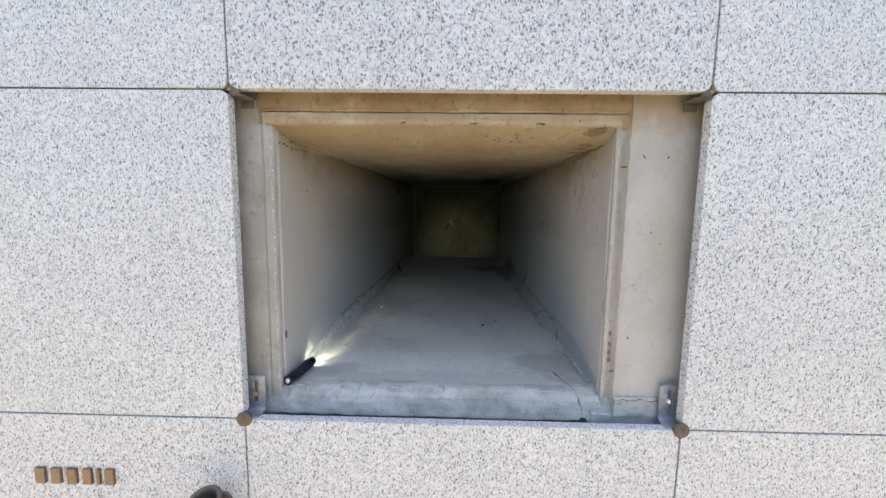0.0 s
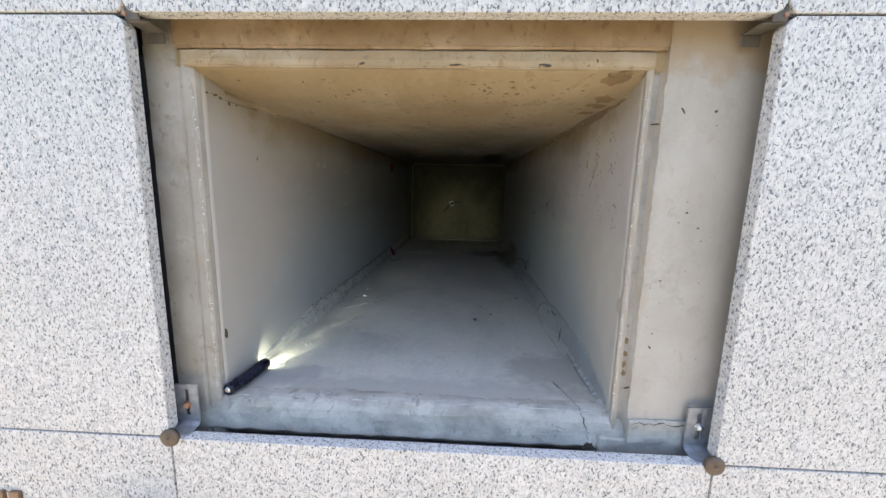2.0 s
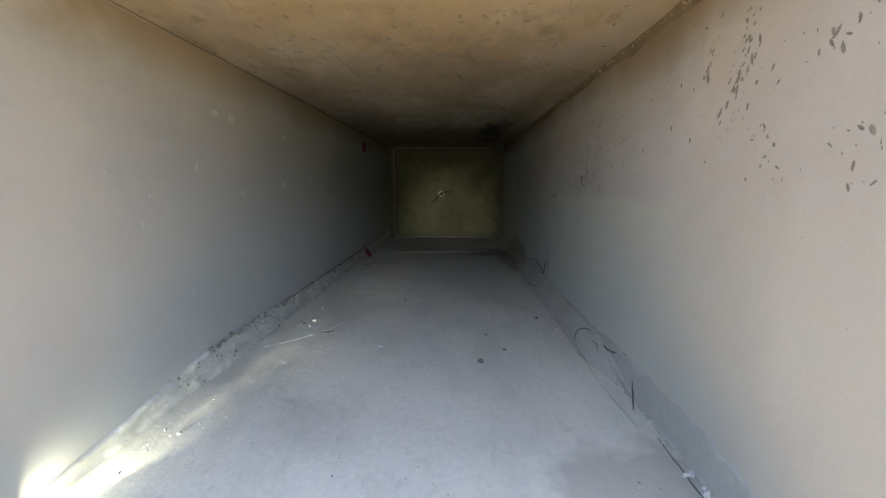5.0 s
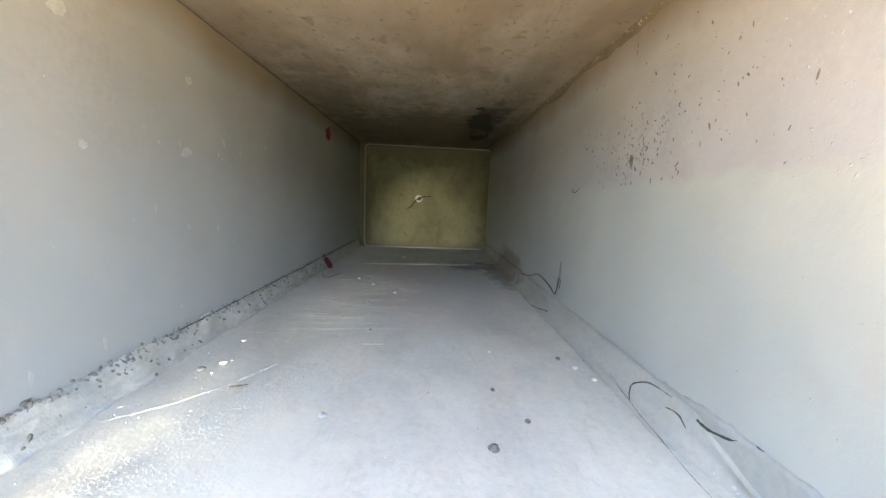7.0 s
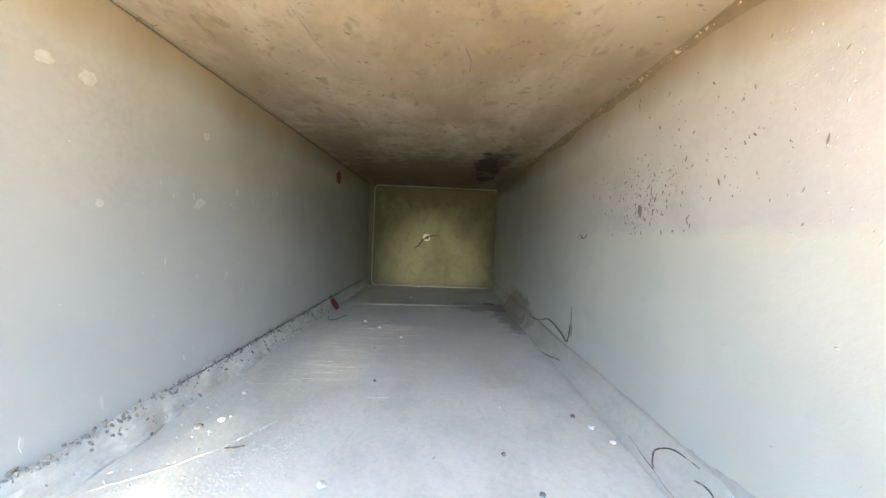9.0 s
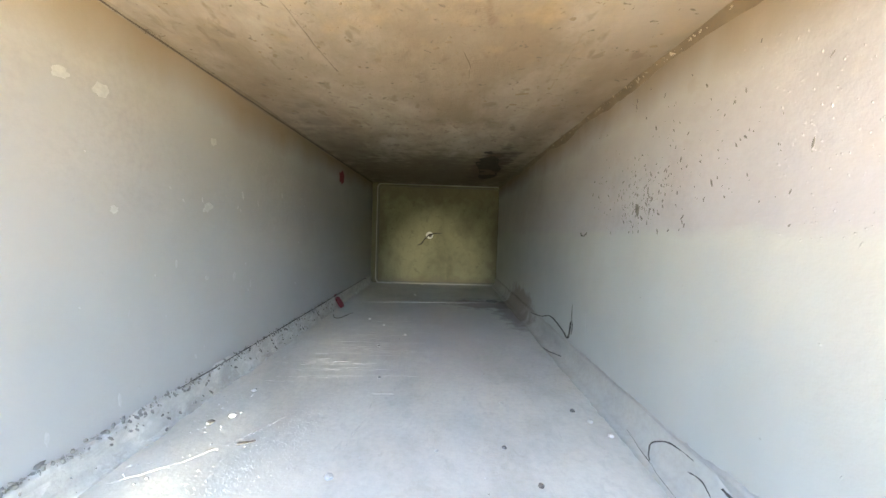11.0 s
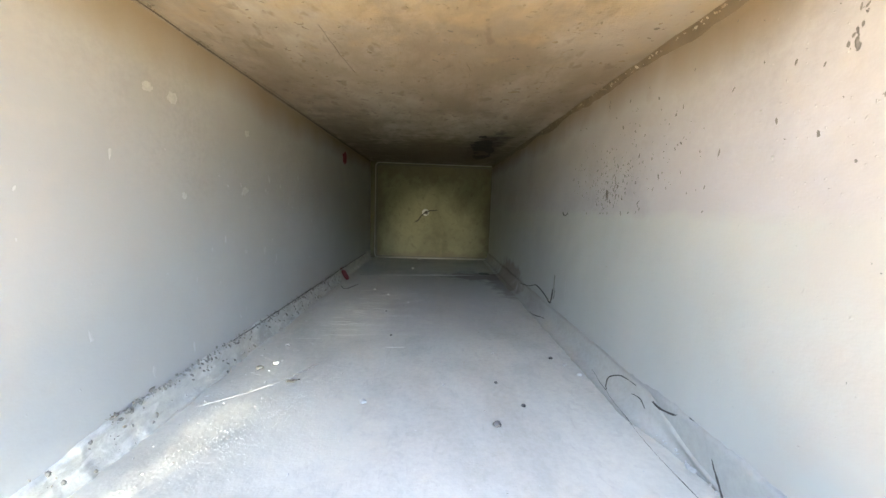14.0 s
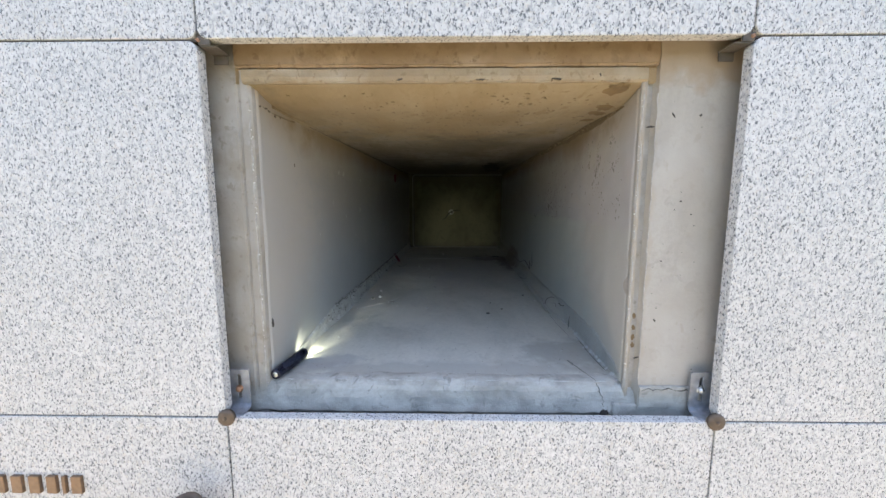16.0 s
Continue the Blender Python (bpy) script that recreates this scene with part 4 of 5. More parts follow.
scatter("floor_grit", 260, floor_spot, 0.0016, CRUMB, "fine pale grit on the dusty floor", "grit", 3)
scatter("dark_grit", 120, floor_spot, 0.0013, DARK_CRUMB, "fine dark grit on the dusty floor", "grit", 4)
scatter("wall_foot_grit", 420, left_foot, 0.0018, CRUMB, "pale crumbled mortar along the wall foot", "grit", 5)
scatter("wall_pits", 420, right_pits, 0.0013, PIT, "dark pits and spatter on the upper wall", "pits", 6, True, 0.3, True)
scatter("pale_chips", 60, right_pits, 0.0016, PLASTER, "pale chipped spots on the upper wall", "chips", 7)
def wall_stroke(rng):
    cy, cz, sy, sz = rng.choice(((0.251, 1.652, 0.006, 0.012), (0.251, 1.640, 0.004, 0.010), (0.306, 1.633, 0.004, 0.012), (0.256, 1.615, 0.010, 0.012), (0.254, 1.603, 0.004, 0.010), (0.180, 1.606, 0.012, 0.008), (0.181, 1.664, 0.006, 0.010),
                                 (0.268, 1.570, 0.008, 0.012), (0.219, 1.530, 0.014, 0.016), (0.142, 1.530, 0.010, 0.008), (0.70, 1.56, 0.05, 0.018), (0.66, 1.545, 0.03, 0.018), (0.74, 1.54, 0.03, 0.018)))
    y, z = max(0.12, rng.gauss(cy, sy)), rng.gauss(cz, sz)
    return (x_right(y), y, z), (-1, 0, 0)


def soffit_dirt(rng):
    y = 0.085 + abs(rng.gauss(0, 0.22))
    x = min(max(rng.gauss(0.05, 0.16), -0.36), 0.29)
    return (x, y, z_soffit(y)), (0, 0, -1)


def left_scuff(rng):
    y = 0.30 + 1.2 * rng.random()
    return (x_left(y), y, 1.24 + 0.36 * rng.random()), (1, 0, 0)


scatter("wall_scuffs", 46, left_scuff, 0.0026, SCUFF, "small pale upright scuffs on the wall", "scuffs", 17, True, 0.3, True)
scatter("wall_strokes", 90, wall_stroke, 0.0019, WALL_SCAR, "dark vertical scratches on the upper wall", "scratches", 15, True, 0.3, True)
scatter("soffit_dirt", 260, soffit_dirt, 0.0023, DAMP, "brown dirt flecks on the ceiling near the mouth", "dirt", 16, False, 0.2, True)
STAIN = plain_material("brown_damp_stain", (0.185, 0.127, 0.066), 0.85, 0, 0.25, 60)
WALL_MARK = plain_material("faint_wall_mark", (0.27, 0.262, 0.242), 0.9, 0, 0.3, 200)


def plaster_lumps(rng):
    y = min(max(rng.gauss(0.42, 0.17), 0.13), 0.85)
    return (x_right(y), y, 1.47 + 0.21 * rng.random() ** 1.2), (-1, 0, 0)


def low_lumps(rng):
    y = 0.15 + 0.6 * rng.random()
    return (x_right(y), y, 1.22 + 0.25 * rng.random()), (-1, 0, 0)


def left_lumps(rng):
    y = 0.15 + 0.9 * rng.random()
    return (x_left(y), y, 1.22 + 0.36 * rng.random()), (1, 0, 0)


scatter("plaster_lumps", 1500, plaster_lumps, 0.0017, WALL_RIGHT, "low plaster lumps on the upper wall", "lumps", 51, True, 0.22)
scatter("plaster_lumps", 130, low_lumps, 0.0032, WALL_RIGHT, "low plaster lumps on the lower wall", "lumps", 52, True, 0.10)
scatter("plaster_lumps", 120, left_lumps, 0.0030, WALL_LEFT, "low plaster lumps on the grey wall", "lumps", 53, True, 0.10)
scatter("low_wall_marks", 34, right_low, 0.0011, WALL_MARK, "small dark marks on the lower wall", "marks", 8)
scatter("ceiling_specks", 130, ceiling_pits, 0.0020, DAMP, "brown specks on the tan ceiling", "specks", 9, False, 0.2, True)
scatter("fillet_pits", 190, fillet_pits, 0.0020, DARK_CRUMB, "dark pits in the mortar fillet", "pits", 10)
scatter("jamb_specks", 22, jamb_marks, 0.0009, DARK_CRUMB, "tiny dark specks on the concrete jamb", "specks", 11)


# ---- daubs, chips and mud marks ----
def daub(name, centre, normal, w, h, mat, label, category, turn=0.0, seed=1, proud=0.0016):
    rng = random.Random(seed)
    c, n = Vector(centre), Vector(normal)
    up = Vector((0, 0, 1)) if abs(n.z) < 0.9 else Vector((0, 1, 0))
    a = up.cross(n).normalized()
    b = n.cross(a)
    a, b = a * math.cos(turn) + b * math.sin(turn), b * math.cos(turn) - a * math.sin(turn)
    bm = bmesh.new()
    k = 16
    rad = [0.75 + 0.5 * rng.random() for _ in range(k)]

    def lay(p):
        """The foot of p on the surface that the daub sits on."""
        if p.y < 0.072 or max(abs(n.x), abs(n.z)) < 1:
            return p
        if n.z == -1:
            p.z = z_soffit(p.y)
        elif n.z == 0:
            p.x = x_right(p.y) if n.x < 0 else x_left(p.y)
        return on_surface(p, n)

    feet = [[lay(c + a * math.cos(6.2832 * q / k) * w * rad[q] * f + b * math.sin(6.2832 * q / k) * h * rad[q] * f) for q in range(k)] for f in (1.0, 0.86)]
    low = [bm.verts.new(p - n * 0.002) for p in feet[0]]
    mid = [bm.verts.new(p + n * proud) for p in feet[1]]
    top = bm.verts.new(lay(c.copy()) + n * proud * 1.3)
    for q in range(k):
        r = (q + 1) % k
        bm.faces.new((low[q], low[r], mid[r], mid[q]))
        bm.faces.new((mid[q], mid[r], top))
    bm.faces.new(low[::-1])
    return tagged(part(name, bm, mat), label, category)


daub("paint_daub", (x_left(1.50) + 0.016, 1.50, 1.206), (0.8, 0, 0.5), 0.026, 0.040, RED, "dark red paint daub at the wall foot", "paint daub", 0, 2)
daub("paint_daub", (x_left(1.55), 1.55, 1.706), (1, 0, 0), 0.036, 0.028, RED, "dark red paint daub under the ceiling", "paint daub", 0, 3)
for y, z, w, h, tr in ((0.53, 1.631, 0.010, 0.007, 0.2), (0.574, 1.631, 0.012, 0.009, 0.6), (0.776, 1.626, 0.009, 0.008, 0.4), (0.592, 1.488, 0.006, 0.006, 0.1), (0.765, 1.507, 0.016, 0.008, 0.5), (0.868, 1.543, 0.004, 0.010, 0.3),
                       (0.763, 1.382, 0.006, 0.005, 0.0), (0.844, 1.376, 0.005, 0.011, 0.0), (0.601, 1.239, 0.0025, 0.010, 0.1), (0.518, 1.235, 0.0025, 0.009, 0.0)):
    daub("plaster_chip", (x_left(y), y, z), (1, 0, 0), w, h, SCUFF, "pale plaster chip on the grey wall", "plaster chip", tr, int(y * 1000), 0.0002)
daub("plaster_drip", (x_right(0.885), 0.885, 1.296), (-1, 0, 0), 0.0018, 0.034, SCUFF, "pale plaster drip on the wall", "plaster drip", 0, 71, 0.0004)
for x, z, w, h, tr in ((0.378, 1.686, 0.0018, 0.0075, 0.6), (0.428, 1.685, 0.0038, 0.0026, 0.5), (0.371, 1.292, 0.002, 0.0045, 0.7), (0.404, 1.527, 0.003, 0.002, 0.1), (0.425, 1.502, 0.0022, 0.0018, 0), (0.340, 1.214, 0.006, 0.0012, 0.3), (0.338, 1.665, 0.009, 0.0018, 0.05)):
    daub("mud_mark", (x, 0.0505, z), (0, -1, 0), w * 0.8, h * 0.8, TWIG, "dried dark mud mark on the concrete jamb", "mud mark", tr, int(z * 1000), 0.0010)
daub("mud_mark", (-0.4150, 0.086, 1.270), (1, 0, 0), 0.0040, 0.011, TWIG, "dried brown mud mark low on the side wall", "mud mark", 0.15, 5, 0.001)
for k, z in enumerate((1.235, 1.252, 1.272, 1.297)):
    daub("mud_mark", (0.338, 0.0640, z), (0, -1, 0), 0.0046, 0.0065, STAIN, "brown damp mark in the jamb groove", "mud mark", 0, 40 + k, 0.0003)

# joint line and drain at the far end of the floor
tagged(part("floor_joint", tube([(x_left(y) + 0.06 + t * 0.60, y + 0.05 * t, z_floor(y + 0.05 * t) + 0.0004) for t, y in [(k / 24, 1.60 + 0.006 * noise.noise(Vector((k * 0.7, 3, 3)))) for k in range(25)]], [0.0016 + 0.0012 * noise.noise(Vector((k * 0.8, 1, 1))) for k in range(25)], 5), PLASTER), "pale mortar joint line across the floor", "joint", kind="structure")
drain = thing("floor_drain", "small dark round drain in the floor", "drain")
part("ring", lathe([(0.018, 0.0), (0.026, 0.0), (0.026, 0.003), (0.018, 0.003), (0.018, 0.0)], Matrix.Translation((0.278, 1.68, z_floor(1.68))), 22, close=False), DULL_STEEL, drain)
part("grate", lathe([(0.0, 0.0), (0.018, 0.0), (0.018, 0.0012), (0.0, 0.0012)], Matrix.Translation((0.278, 1.68, z_floor(1.68))), 20), DARK_CRUMB, drain)


STREAK = [(-0.370, 0.553), (-0.342, 0.570), (-0.306, 0.596), (-0.269, 0.635), (-0.247, 0.672), (-0.226, 0.703)]


def streak_spot(rng):
    k = rng.randrange(len(STREAK) - 1)
    t = rng.random()
    x = STREAK[k][0] * (1 - t) + STREAK[k + 1][0] * t + rng.gauss(0.001, 0.0016)
    y = STREAK[k][1] * (1 - t) + STREAK[k + 1][1] * t + rng.gauss(-0.001, 0.0016)
    return (x, y, floor_at(x, y)), (0, 0, 1)


def streak_lines(lines, r, seed):
    """Many thin ragged ridges joined into one mesh; lines: (start, end, sag) in plan."""
    bm = bmesh.new()
    rng = random.Random(seed)
    for (xa, ya), (xb, yb2), sag in lines:
        n = max(4, int(math.hypot(xb - xa, yb2 - ya) / 0.004))
        pts, rad = [], []
        for k in range(n + 1):
            t = k / n
            x, y = xa + (xb - xa) * t, ya + (yb2 - ya) * t + sag * 4 * t * (1 - t)
            p = Vector((x, y, floor_at(x, y)))
            pts.append(p + Vector((0, 0.0022 * noise.noise(p * 60 + Vector((seed, 0, 0))), 0)))
            rad.append(max(0.00015, r * math.sin(math.pi * min(max(t, 0.03), 0.97)) ** 0.4 * (0.55 + 2.0 * noise.noise(p * 90 + Vector((0, seed, 0))))))
        tube(pts, rad, 5, bm)
    return bm


def scrape_lines():
    rng = random.Random(5)
    out = []
    for k in range(44):
        y = 0.84 + 0.0125 * k + rng.gauss(0, 0.004)
        x = -0.32 + 0.0036 * k + rng.gauss(0, 0.03)
        for _ in range(rng.choice((1, 2, 2, 3))):
            ln = 0.02 + 0.09 * rng.random()
            out.append(((x, y), (x + ln, y + rng.gauss(0.002, 0.003)), rng.gauss(0, 0.002)))
            x += ln + 0.01
    return out


def granular_spot(rng):
    t = rng.random() ** 1.2
    x = -0.315 + 0.165 * t + rng.gauss(0.02, 0.024)
    y = 0.44 + 0.35 * t + rng.gauss(-0.01, 0.024)
    return (max(x, x_left(y) + 0.05), y, floor_at(x, y)), (0, 0, 1)


tagged(part("floor_streak", streak_lines([(a, b, 0.0) for a, b in zip(STREAK, STREAK[1:])], 0.0008, 3), GRAIN), "white scraped plaster streak on the floor", "streak", kind="stuff")
tagged(part("floor_scrapes", streak_lines(scrape_lines(), 0.00026, 8), GRAIN), "white scrape marks across the floor", "scrapes", kind="stuff")
scatter("floor_streak_crumbs", 110, streak_spot, 0.0012, CHIP, "white plaster crumbs along the streak", "crumbs", 21)
scatter("granular_patch", 4600, granular_spot, 0.0013, GRAIN, "rough patch of pale plaster grains on the floor", "grains", 22, False, 0.24)


def crest_spot(rng):
    y = 0.44 + rng.random() ** 1.3 * 1.16
    return (x_left(y) + 0.003 + abs(rng.gauss(0, 0.003)), y, z_floor(y) + 0.047 + rng.gauss(0, 0.0035)), (0.8, 0, 0.5)


scatter("fillet_crust", 420, crest_spot, 0.0018, CRUST, "dark crumbling crust on top of the mortar", "crust", 24)
daub("worn_patch", (x_right(0.705), 0.705, 1.522), (-1, 0, 0), 0.006, 0.012, PIT, "dark bare patch among the pits on the wall", "bare patch", 0.2, 61, 0.0003)
for x, y, w, h in ((0.163, 0.856, 0.009, 0.005), (0.251, 0.85, 0.010, 0.005), (0.298, 0.85, 0.006, 0.005), (0.168, 0.80, 0.013, 0.006), (0.305, 0.618, 0.006, 0.003), (0.001, 0.653, 0.005, 0.003), (0.020, 0.635, 0.005, 0.003)):
    daub("ceiling_spot", (x, y, z_ceiling(y)), (0, 0, -1), w, h, DAMP, "dark brown spot on the stained ceiling", "spot", 0.2, int(x * 999) + 3, 0.0005)
for x, y, w, h in ((0.283, 0.078, 0.020, 0.016), (0.294, 0.150, 0.015, 0.017), (0.288, 0.192, 0.010, 0.014), (0.304, 0.200, 0.012, 0.016), (0.300, 0.262, 0.015, 0.015)):
    daub("damp_stain", (x, y, z_soffit(y)), (0, 0, -1), w * 1.25, h * 1.25, STAIN, "brown damp stain on the ceiling's edge", "damp stain", 0.4, int(y * 999), 0.0003)


# cracks and ridges in the floor and along the fillets
def ragged_line(name, pts, r, mat, label, category, seed, vary=1.3):
    pts = [Vector(p) for p in pts]
    out = []
    for a, b in zip(pts, pts[1:]):
        n = max(2, int((b - a).length / 0.012))
        out += [a.lerp(b, k / n) for k in range(n)]
    out.append(pts[-1])
    out = [p + Vector((0.0022 * noise.noise(p * 40 + Vector((seed, 0, 0))), 0.0022 * noise.noise(p * 40 + Vector((0, seed, 0))), 0)) for p in out]
    rad = [max(0.0002, r * (1 + vary * noise.noise(p * 55 + Vector((0, 0, seed))))) for p in out]
    return tagged(part(name, tube(out, rad, 5), mat), label, category, kind="structure")


ragged_line("floor_ridge", [(-0.089, 0.783, floor_at(-0.089, 0.783)), (-0.096, 0.74, floor_at(-0.096, 0.74)), (-0.094, 0.70, floor_at(-0.094, 0.70)), (-0.106, 0.66, z_floor(0.66)), (-0.110, 0.621, z_floor(0.621))], 0.0007, GRAIN, "thin raised trowel ridge in the floor", "ridge", 3)
ragged_line("floor_ridge", [(-0.06, 0.787, z_floor(0.787)), (-0.10, 0.785, z_floor(0.785))], 0.0011, GRAIN, "pale trowel mark in the floor", "ridge", 7)
crack_rng = random.Random(9)
crack = [(0.246, 0.170, z_floor(0.17)), (0.252, 0.150, z_floor(0.15)), (0.259, 0.128, z_floor(0.128)), (0.264, 0.108, 1.1515), (0.268, 0.092, 1.1535), (0.271, 0.078, 1.1520), (0.272, 0.068, 1.1455), (0.275, 0.0615, 1.137), (0.279, 0.0580, 1.127), (0.281, 0.0560, 1.115), (0.284, 0.0548, 1.101)]
crack = [tuple(Vector(p).lerp(Vector(q), k / 4)) for p, q in zip(crack, crack[1:]) for k in range(4)]
crack = [(x + crack_rng.uniform(-0.0026, 0.0026), y, z + 0.0004) for x, y, z in crack]
ragged_line("sill_crack", crack, 0.0004, TWIG, "fine dark crack through the sill's edge", "crack", 11, 1.8)
ragged_line("fillet_crack", [(x_left(y) + 0.0055, y, z_floor(y) + 0.0475) for y in [0.70 + 0.05 * k for k in range(27)]], 0.0011, TWIG, "dark crack along the top of the mortar", "crack", 13)
ragged_line("fillet_crack", [(x_right(y) - 0.0055, y, z_floor(y) + 0.0475) for y in [0.50 + 0.05 * k for k in range(14)]], 0.0005, PLASTER, "pale ragged edge along the top of the mortar", "edge", 15)
ragged_line("ceiling_ridge", [(0.197, 0.60, z_ceiling(0.60)), (0.205, 0.70, z_ceiling(0.70)), (0.220, 0.84, z_ceiling(0.84))], 0.0005, DAMP, "brown trowel ridge across the ceiling", "ridge", 21)
ragged_line("ceiling_ridge", [(0.045, 0.66, z_ceiling(0.66)), (0.058, 0.70, z_ceiling(0.70)), (0.060, 0.80, z_ceiling(0.80))], 0.0006, CEILING, "pale trowel ridge across the ceiling", "ridge", 25)
ragged_line("ceiling_ridge", [(-0.183, 0.56, z_ceiling(0.56)), (-0.176, 0.66, z_ceiling(0.66)), (-0.165, 0.74, z_ceiling(0.74))], 0.0006, CEILING, "pale trowel ridge across the ceiling", "ridge", 23)


# chips and dirt along the edges of the mouth
def lip_right(rng):
    return (0.3245 + rng.gauss(0, 0.0015), 0.0580, 1.17 + rng.random() * 0.56), (-0.3, -0.95, 0)


def lip_left(rng):
    return (-0.4215 + rng.gauss(0, 0.0022), 0.0605, 1.17 + rng.random() * 0.56), (0.3, -0.95, 0)


def lintel_foot(rng):
    return (-0.42 + rng.random() * 0.74, 0.0505, 1.7505 + rng.gauss(0, 0.0020)), (0, -1, 0)


def lintel_line(rng):
    return (-0.46 + rng.random() * 0.79, 0.0465, 1.7800 + abs(rng.gauss(0, 0.006))), (0, -1, 0)


def sill_edge(rng):
    return (-0.44 + rng.random() * 0.76, 0.078 + rng.gauss(0, 0.010), 1.1505), (0, -0.5, 0.85)


def floor_front(rng):
    y = 0.10 + abs(rng.gauss(0, 0.09))
    x = -0.36 + rng.random() * 0.66
    return (x, y, floor_at(x, y)), (0, 0, 1)


scatter("lip_chips", 70, lip_right, 0.0009, CHIP, "white chips along the jamb's edge", "chips", 31)
scatter("lip_chips", 90, lip_left, 0.0010, CHIP, "pale chips along the jamb's edge", "chips", 32)
scatter("lintel_dirt", 34, lintel_foot, 0.0009, DAMP, "brown dirt along the lintel's edge", "dirt", 33)
scatter("lintel_dirt", 40, lintel_line, 0.0009, SEALANT, "brown dirt along the lintel's step", "dirt", 34)
scatter("sill_crumbs", 560, sill_edge, 0.0014, SILL, "grey crumbs along the sill's edge", "crumbs", 35)
scatter("front_grit", 160, floor_front, 0.0013, DARK_CRUMB, "fine dark grit near the sill", "grit", 36)

LIP = plain_material("chipped_lip", (0.40, 0.378, 0.342), 0.85, 0, 0.3, 90)
ragged_line("jamb_lip", [(0.3250, 0.0590, 1.165 + 0.02 * k) for k in range(29)], 0.0018, LIP, "pale ragged lip along the jamb's edge", "lip", 31, 0.8)
ragged_line("jamb_lip", [(-0.4225, 0.0620, 1.165 + 0.02 * k) for k in range(29)], 0.0021, LIP, "pale ragged lip along the jamb's edge", "lip", 37, 0.6)
ragged_line("lintel_lip", [(-0.42 + 0.02 * k, 0.0560, 1.7480) for k in range(38)], 0.0015, LINTEL_EDGE, "pale ragged lip along the lintel's edge", "lip", 41)
ragged_line("mud_smear", [(x_left(0.094) + 0.0005, 0.094, 1.7165), (x_left(0.12), 0.12, 1.7130), (x_left(0.15), 0.15, 1.7135), (x_left(0.19), 0.19, 1.7150), (x_left(0.23), 0.23, 1.7190)], 0.0013, DAMP, "dried brown mud smear under the ceiling", "mud", 43)
for y, z, w, h, tr in ((0.083, 1.7140, 0.0040, 0.0022, 0.4), (0.104, 1.7155, 0.0060, 0.0020, 0.3), (0.117, 1.7135, 0.0052, 0.0024, -0.2), (0.140, 1.7100, 0.0030, 0.0042, 0.1), (0.162, 1.7125, 0.0018, 0.0028, 0.2), (0.218, 1.6160, 0.0008, 0.0040, 0.0), (0.31, 1.7180, 0.0022, 0.0012, 0.5)):
    daub("mud_mark", (x_left(y), y, z), (1, 0, 0), w, h, MUD, "dried brown mud mark under the ceiling", "mud mark", tr, int(y * 1000), 0.0009)
for x, z, w, h, tr in ((0.02, 1.7510, 0.010, 0.0016, 0.05), (0.16, 1.7515, 0.010, 0.0018, -0.1), (-0.13, 1.7520, 0.006, 0.0016, 0.2), (-0.31, 1.757, 0.003, 0.0014, 0.4), (0.24, 1.758, 0.0018, 0.004, 0.5)):
    daub("mud_mark", (x, 0.0525, z), (0, -1, 0), w, h, TWIG, "dried dark mud mark on the lintel's edge", "mud mark", tr, int(x * 997) + 400, 0.0010)
daub("sill_chip", (0.285, 0.0540, 1.0920), (0, -1, 0), 0.011, 0.008, TWIG, "dark broken notch in the sill's edge", "notch", 0.3, 91, 0.0012)
ragged_line("floor_crack", [(0.316, 0.66, floor_at(0.316, 0.66) + 0.012), (0.309, 0.61, floor_at(0.309, 0.61) + 0.009), (0.303, 0.56, floor_at(0.303, 0.56) + 0.006), (0.299, 0.51, floor_at(0.299, 0.51) + 0.004), (0.297, 0.45, floor_at(0.297, 0.45) + 0.002), (0.300, 0.38, floor_at(0.300, 0.38)), (0.302, 0.32, floor_at(0.302, 0.32))], 0.00032, TWIG, "fine dark crack along the mortar's foot", "crack", 51, 2.0)
ragged_line("floor_crack", [(0.316, 0.30, floor_at(0.316, 0.30) + 0.003), (0.313, 0.24, floor_at(0.313, 0.24) + 0.002), (0.312, 0.18, floor_at(0.312, 0.18) + 0.002), (0.314, 0.12, floor_at(0.314, 0.12) + 0.002)], 0.0005, TWIG, "dark crack where floor meets wall", "crack", 53)


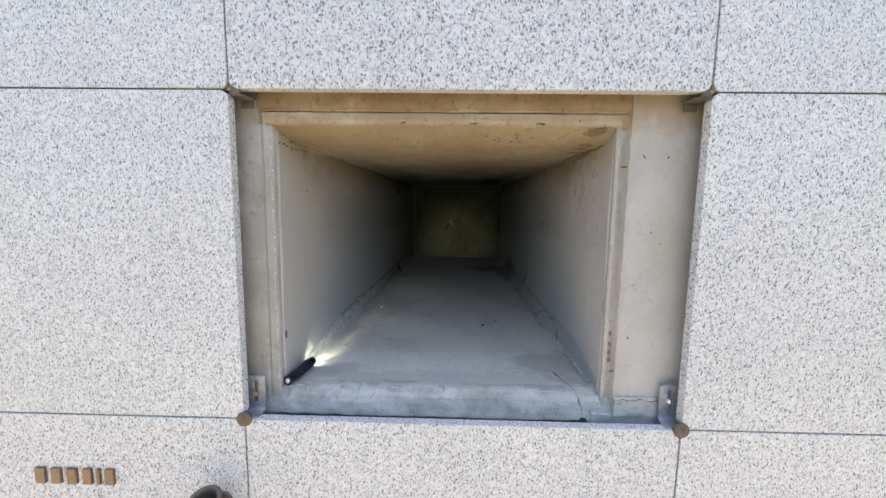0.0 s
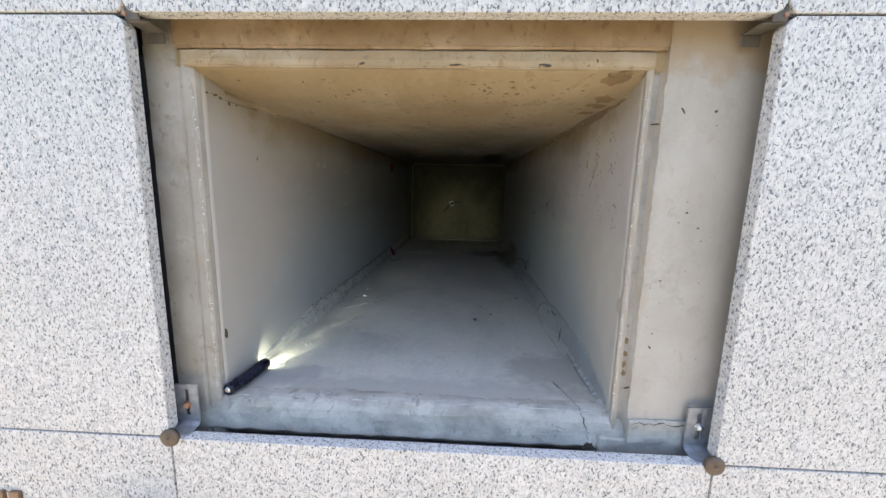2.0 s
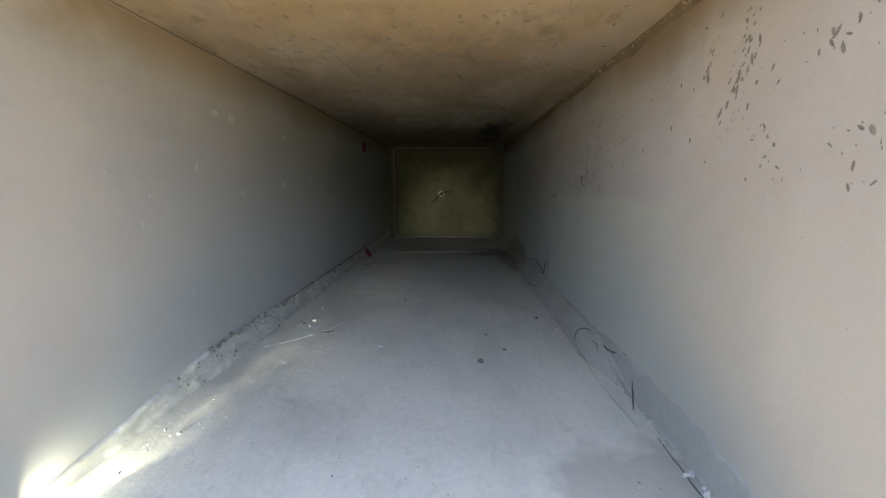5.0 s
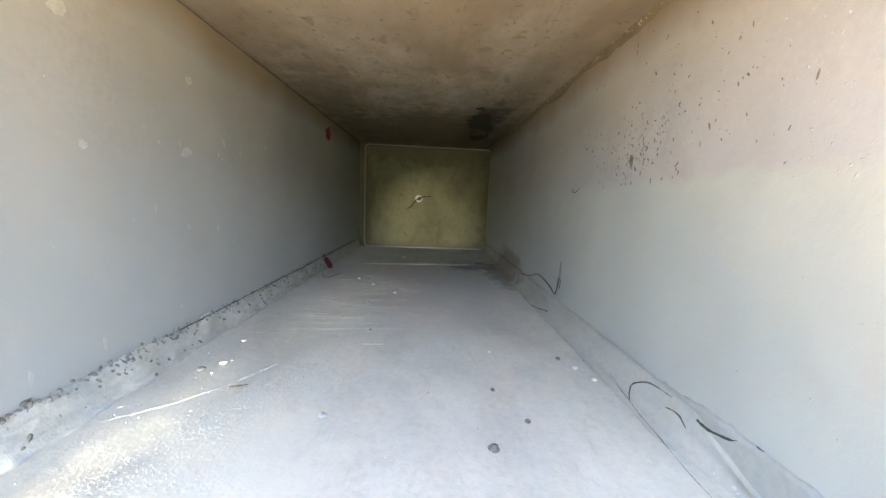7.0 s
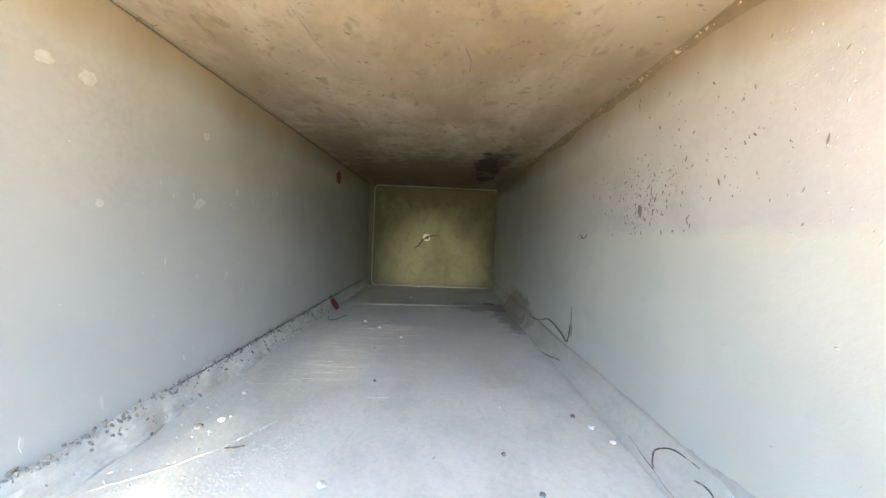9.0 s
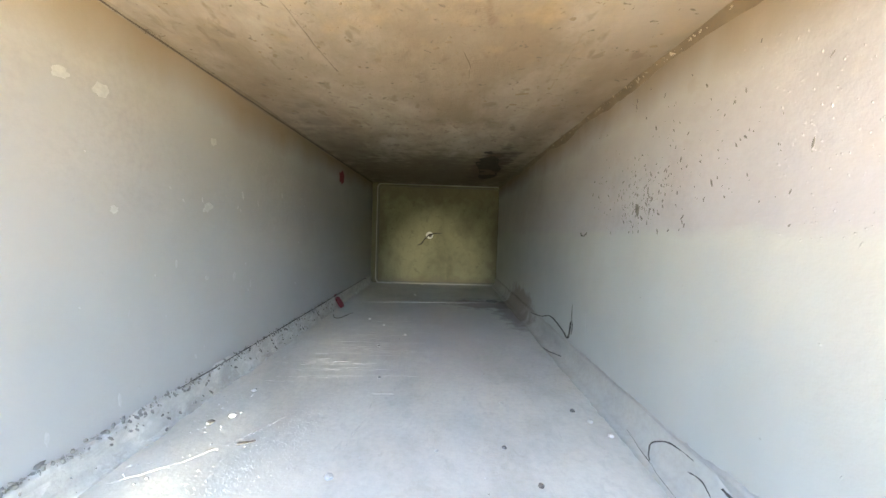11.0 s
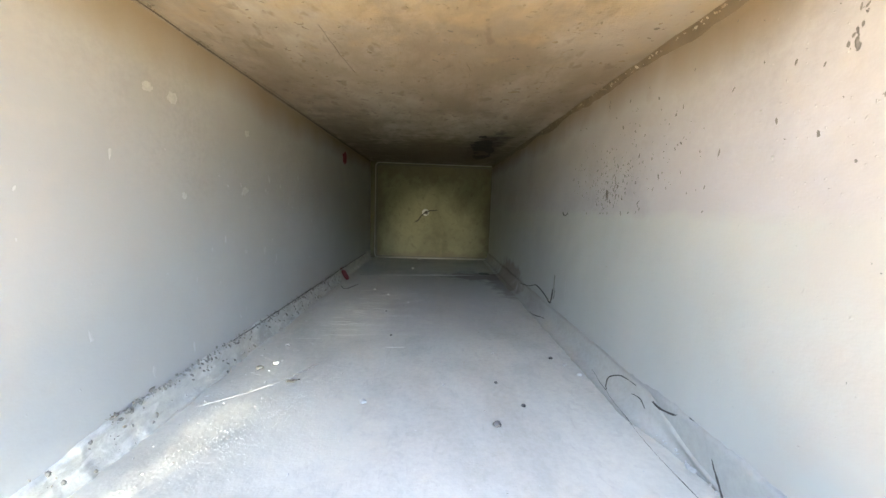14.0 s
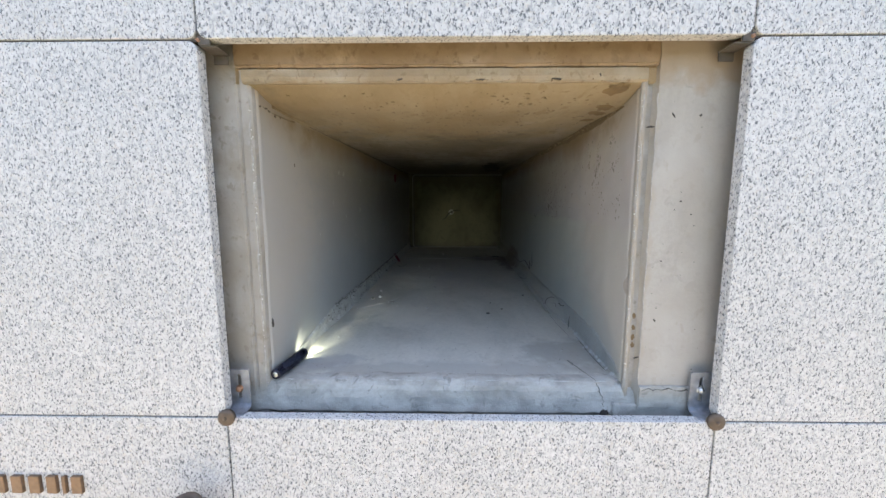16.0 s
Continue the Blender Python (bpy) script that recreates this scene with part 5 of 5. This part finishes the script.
# grey mortar wash low on the wall by the mouth
def mortar_wash():
    def top(y):
        rise = min(1.0, max(0.0, (y - 0.085) / 0.11))
        fall = min(1.0, max(0.0, (0.62 - y) / 0.12))
        return 0.022 + 0.020 * rise + 0.018 * rise * fall + 0.005 * noise.noise(Vector((y * 40, 2, 5))) + 0.004 * noise.noise(Vector((y * 130, 3, 5)))

    def place(u, v):
        y = 0.080 + 0.54 * v
        return (x_right(y) - 0.0028, y, z_floor(y) - 0.004 + u * max(0.006, top(y)))
    return slab(place, 8, 90, (0.012, 0, 0), 0.0010, 30)


tagged(part("mortar_wash", mortar_wash(), MORTAR_WASH, smooth=True), "smeared grey mortar wash low on the wall", "mortar", kind="structure")


def wash_flakes(rng):
    y = 0.10 + 0.45 * rng.random()
    return (x_right(y) - 0.006 - abs(rng.gauss(0, 0.004)), y, z_floor(y) + 0.003), (-0.6, 0, 0.8)


scatter("mortar_flakes", 90, wash_flakes, 0.0026, CRUMB, "pale mortar flakes along the floor's edge", "flakes", 61)


def bead_nicks(rng):
    y = 0.16 + 1.0 * rng.random()
    return (x_right(y) - 0.004 - abs(rng.gauss(0, 0.002)), y, z_ceiling(y) - 0.004 - abs(rng.gauss(0, 0.003))), (-0.7, 0, -0.7)


scatter("bead_nicks", 130, bead_nicks, 0.0015, LINTEL_EDGE, "pale nicks along the brown sealant", "nicks", 63)

ragged_line("jamb_foot_crack", [(0.352 + 0.008 * k, 0.0450, 1.1500 + crack_rng.uniform(-0.0035, 0.0025)) for k in range(14)], 0.0006, TWIG, "dark ragged crack over the mortar patch", "crack", 67, 1.6)
ragged_line("jamb_lip", [(0.3480, 0.0520, 1.165 + 0.02 * k) for k in range(29)], 0.0012, LIP, "pale ragged edge along the jamb's groove", "lip", 71, 1.2)
# near-black brown blot at the far right of the ceiling
BLOT = plain_material("black_brown", (0.034, 0.022, 0.013), 0.95, 0, 0.5, 40)
daub("dark_blot", (0.232, 1.60, z_ceiling(1.60)), (0, 0, -1), 0.056, 0.34, BLOT, "black brown patch on the stained ceiling", "soot patch", 0.13, 87, 0.0004)
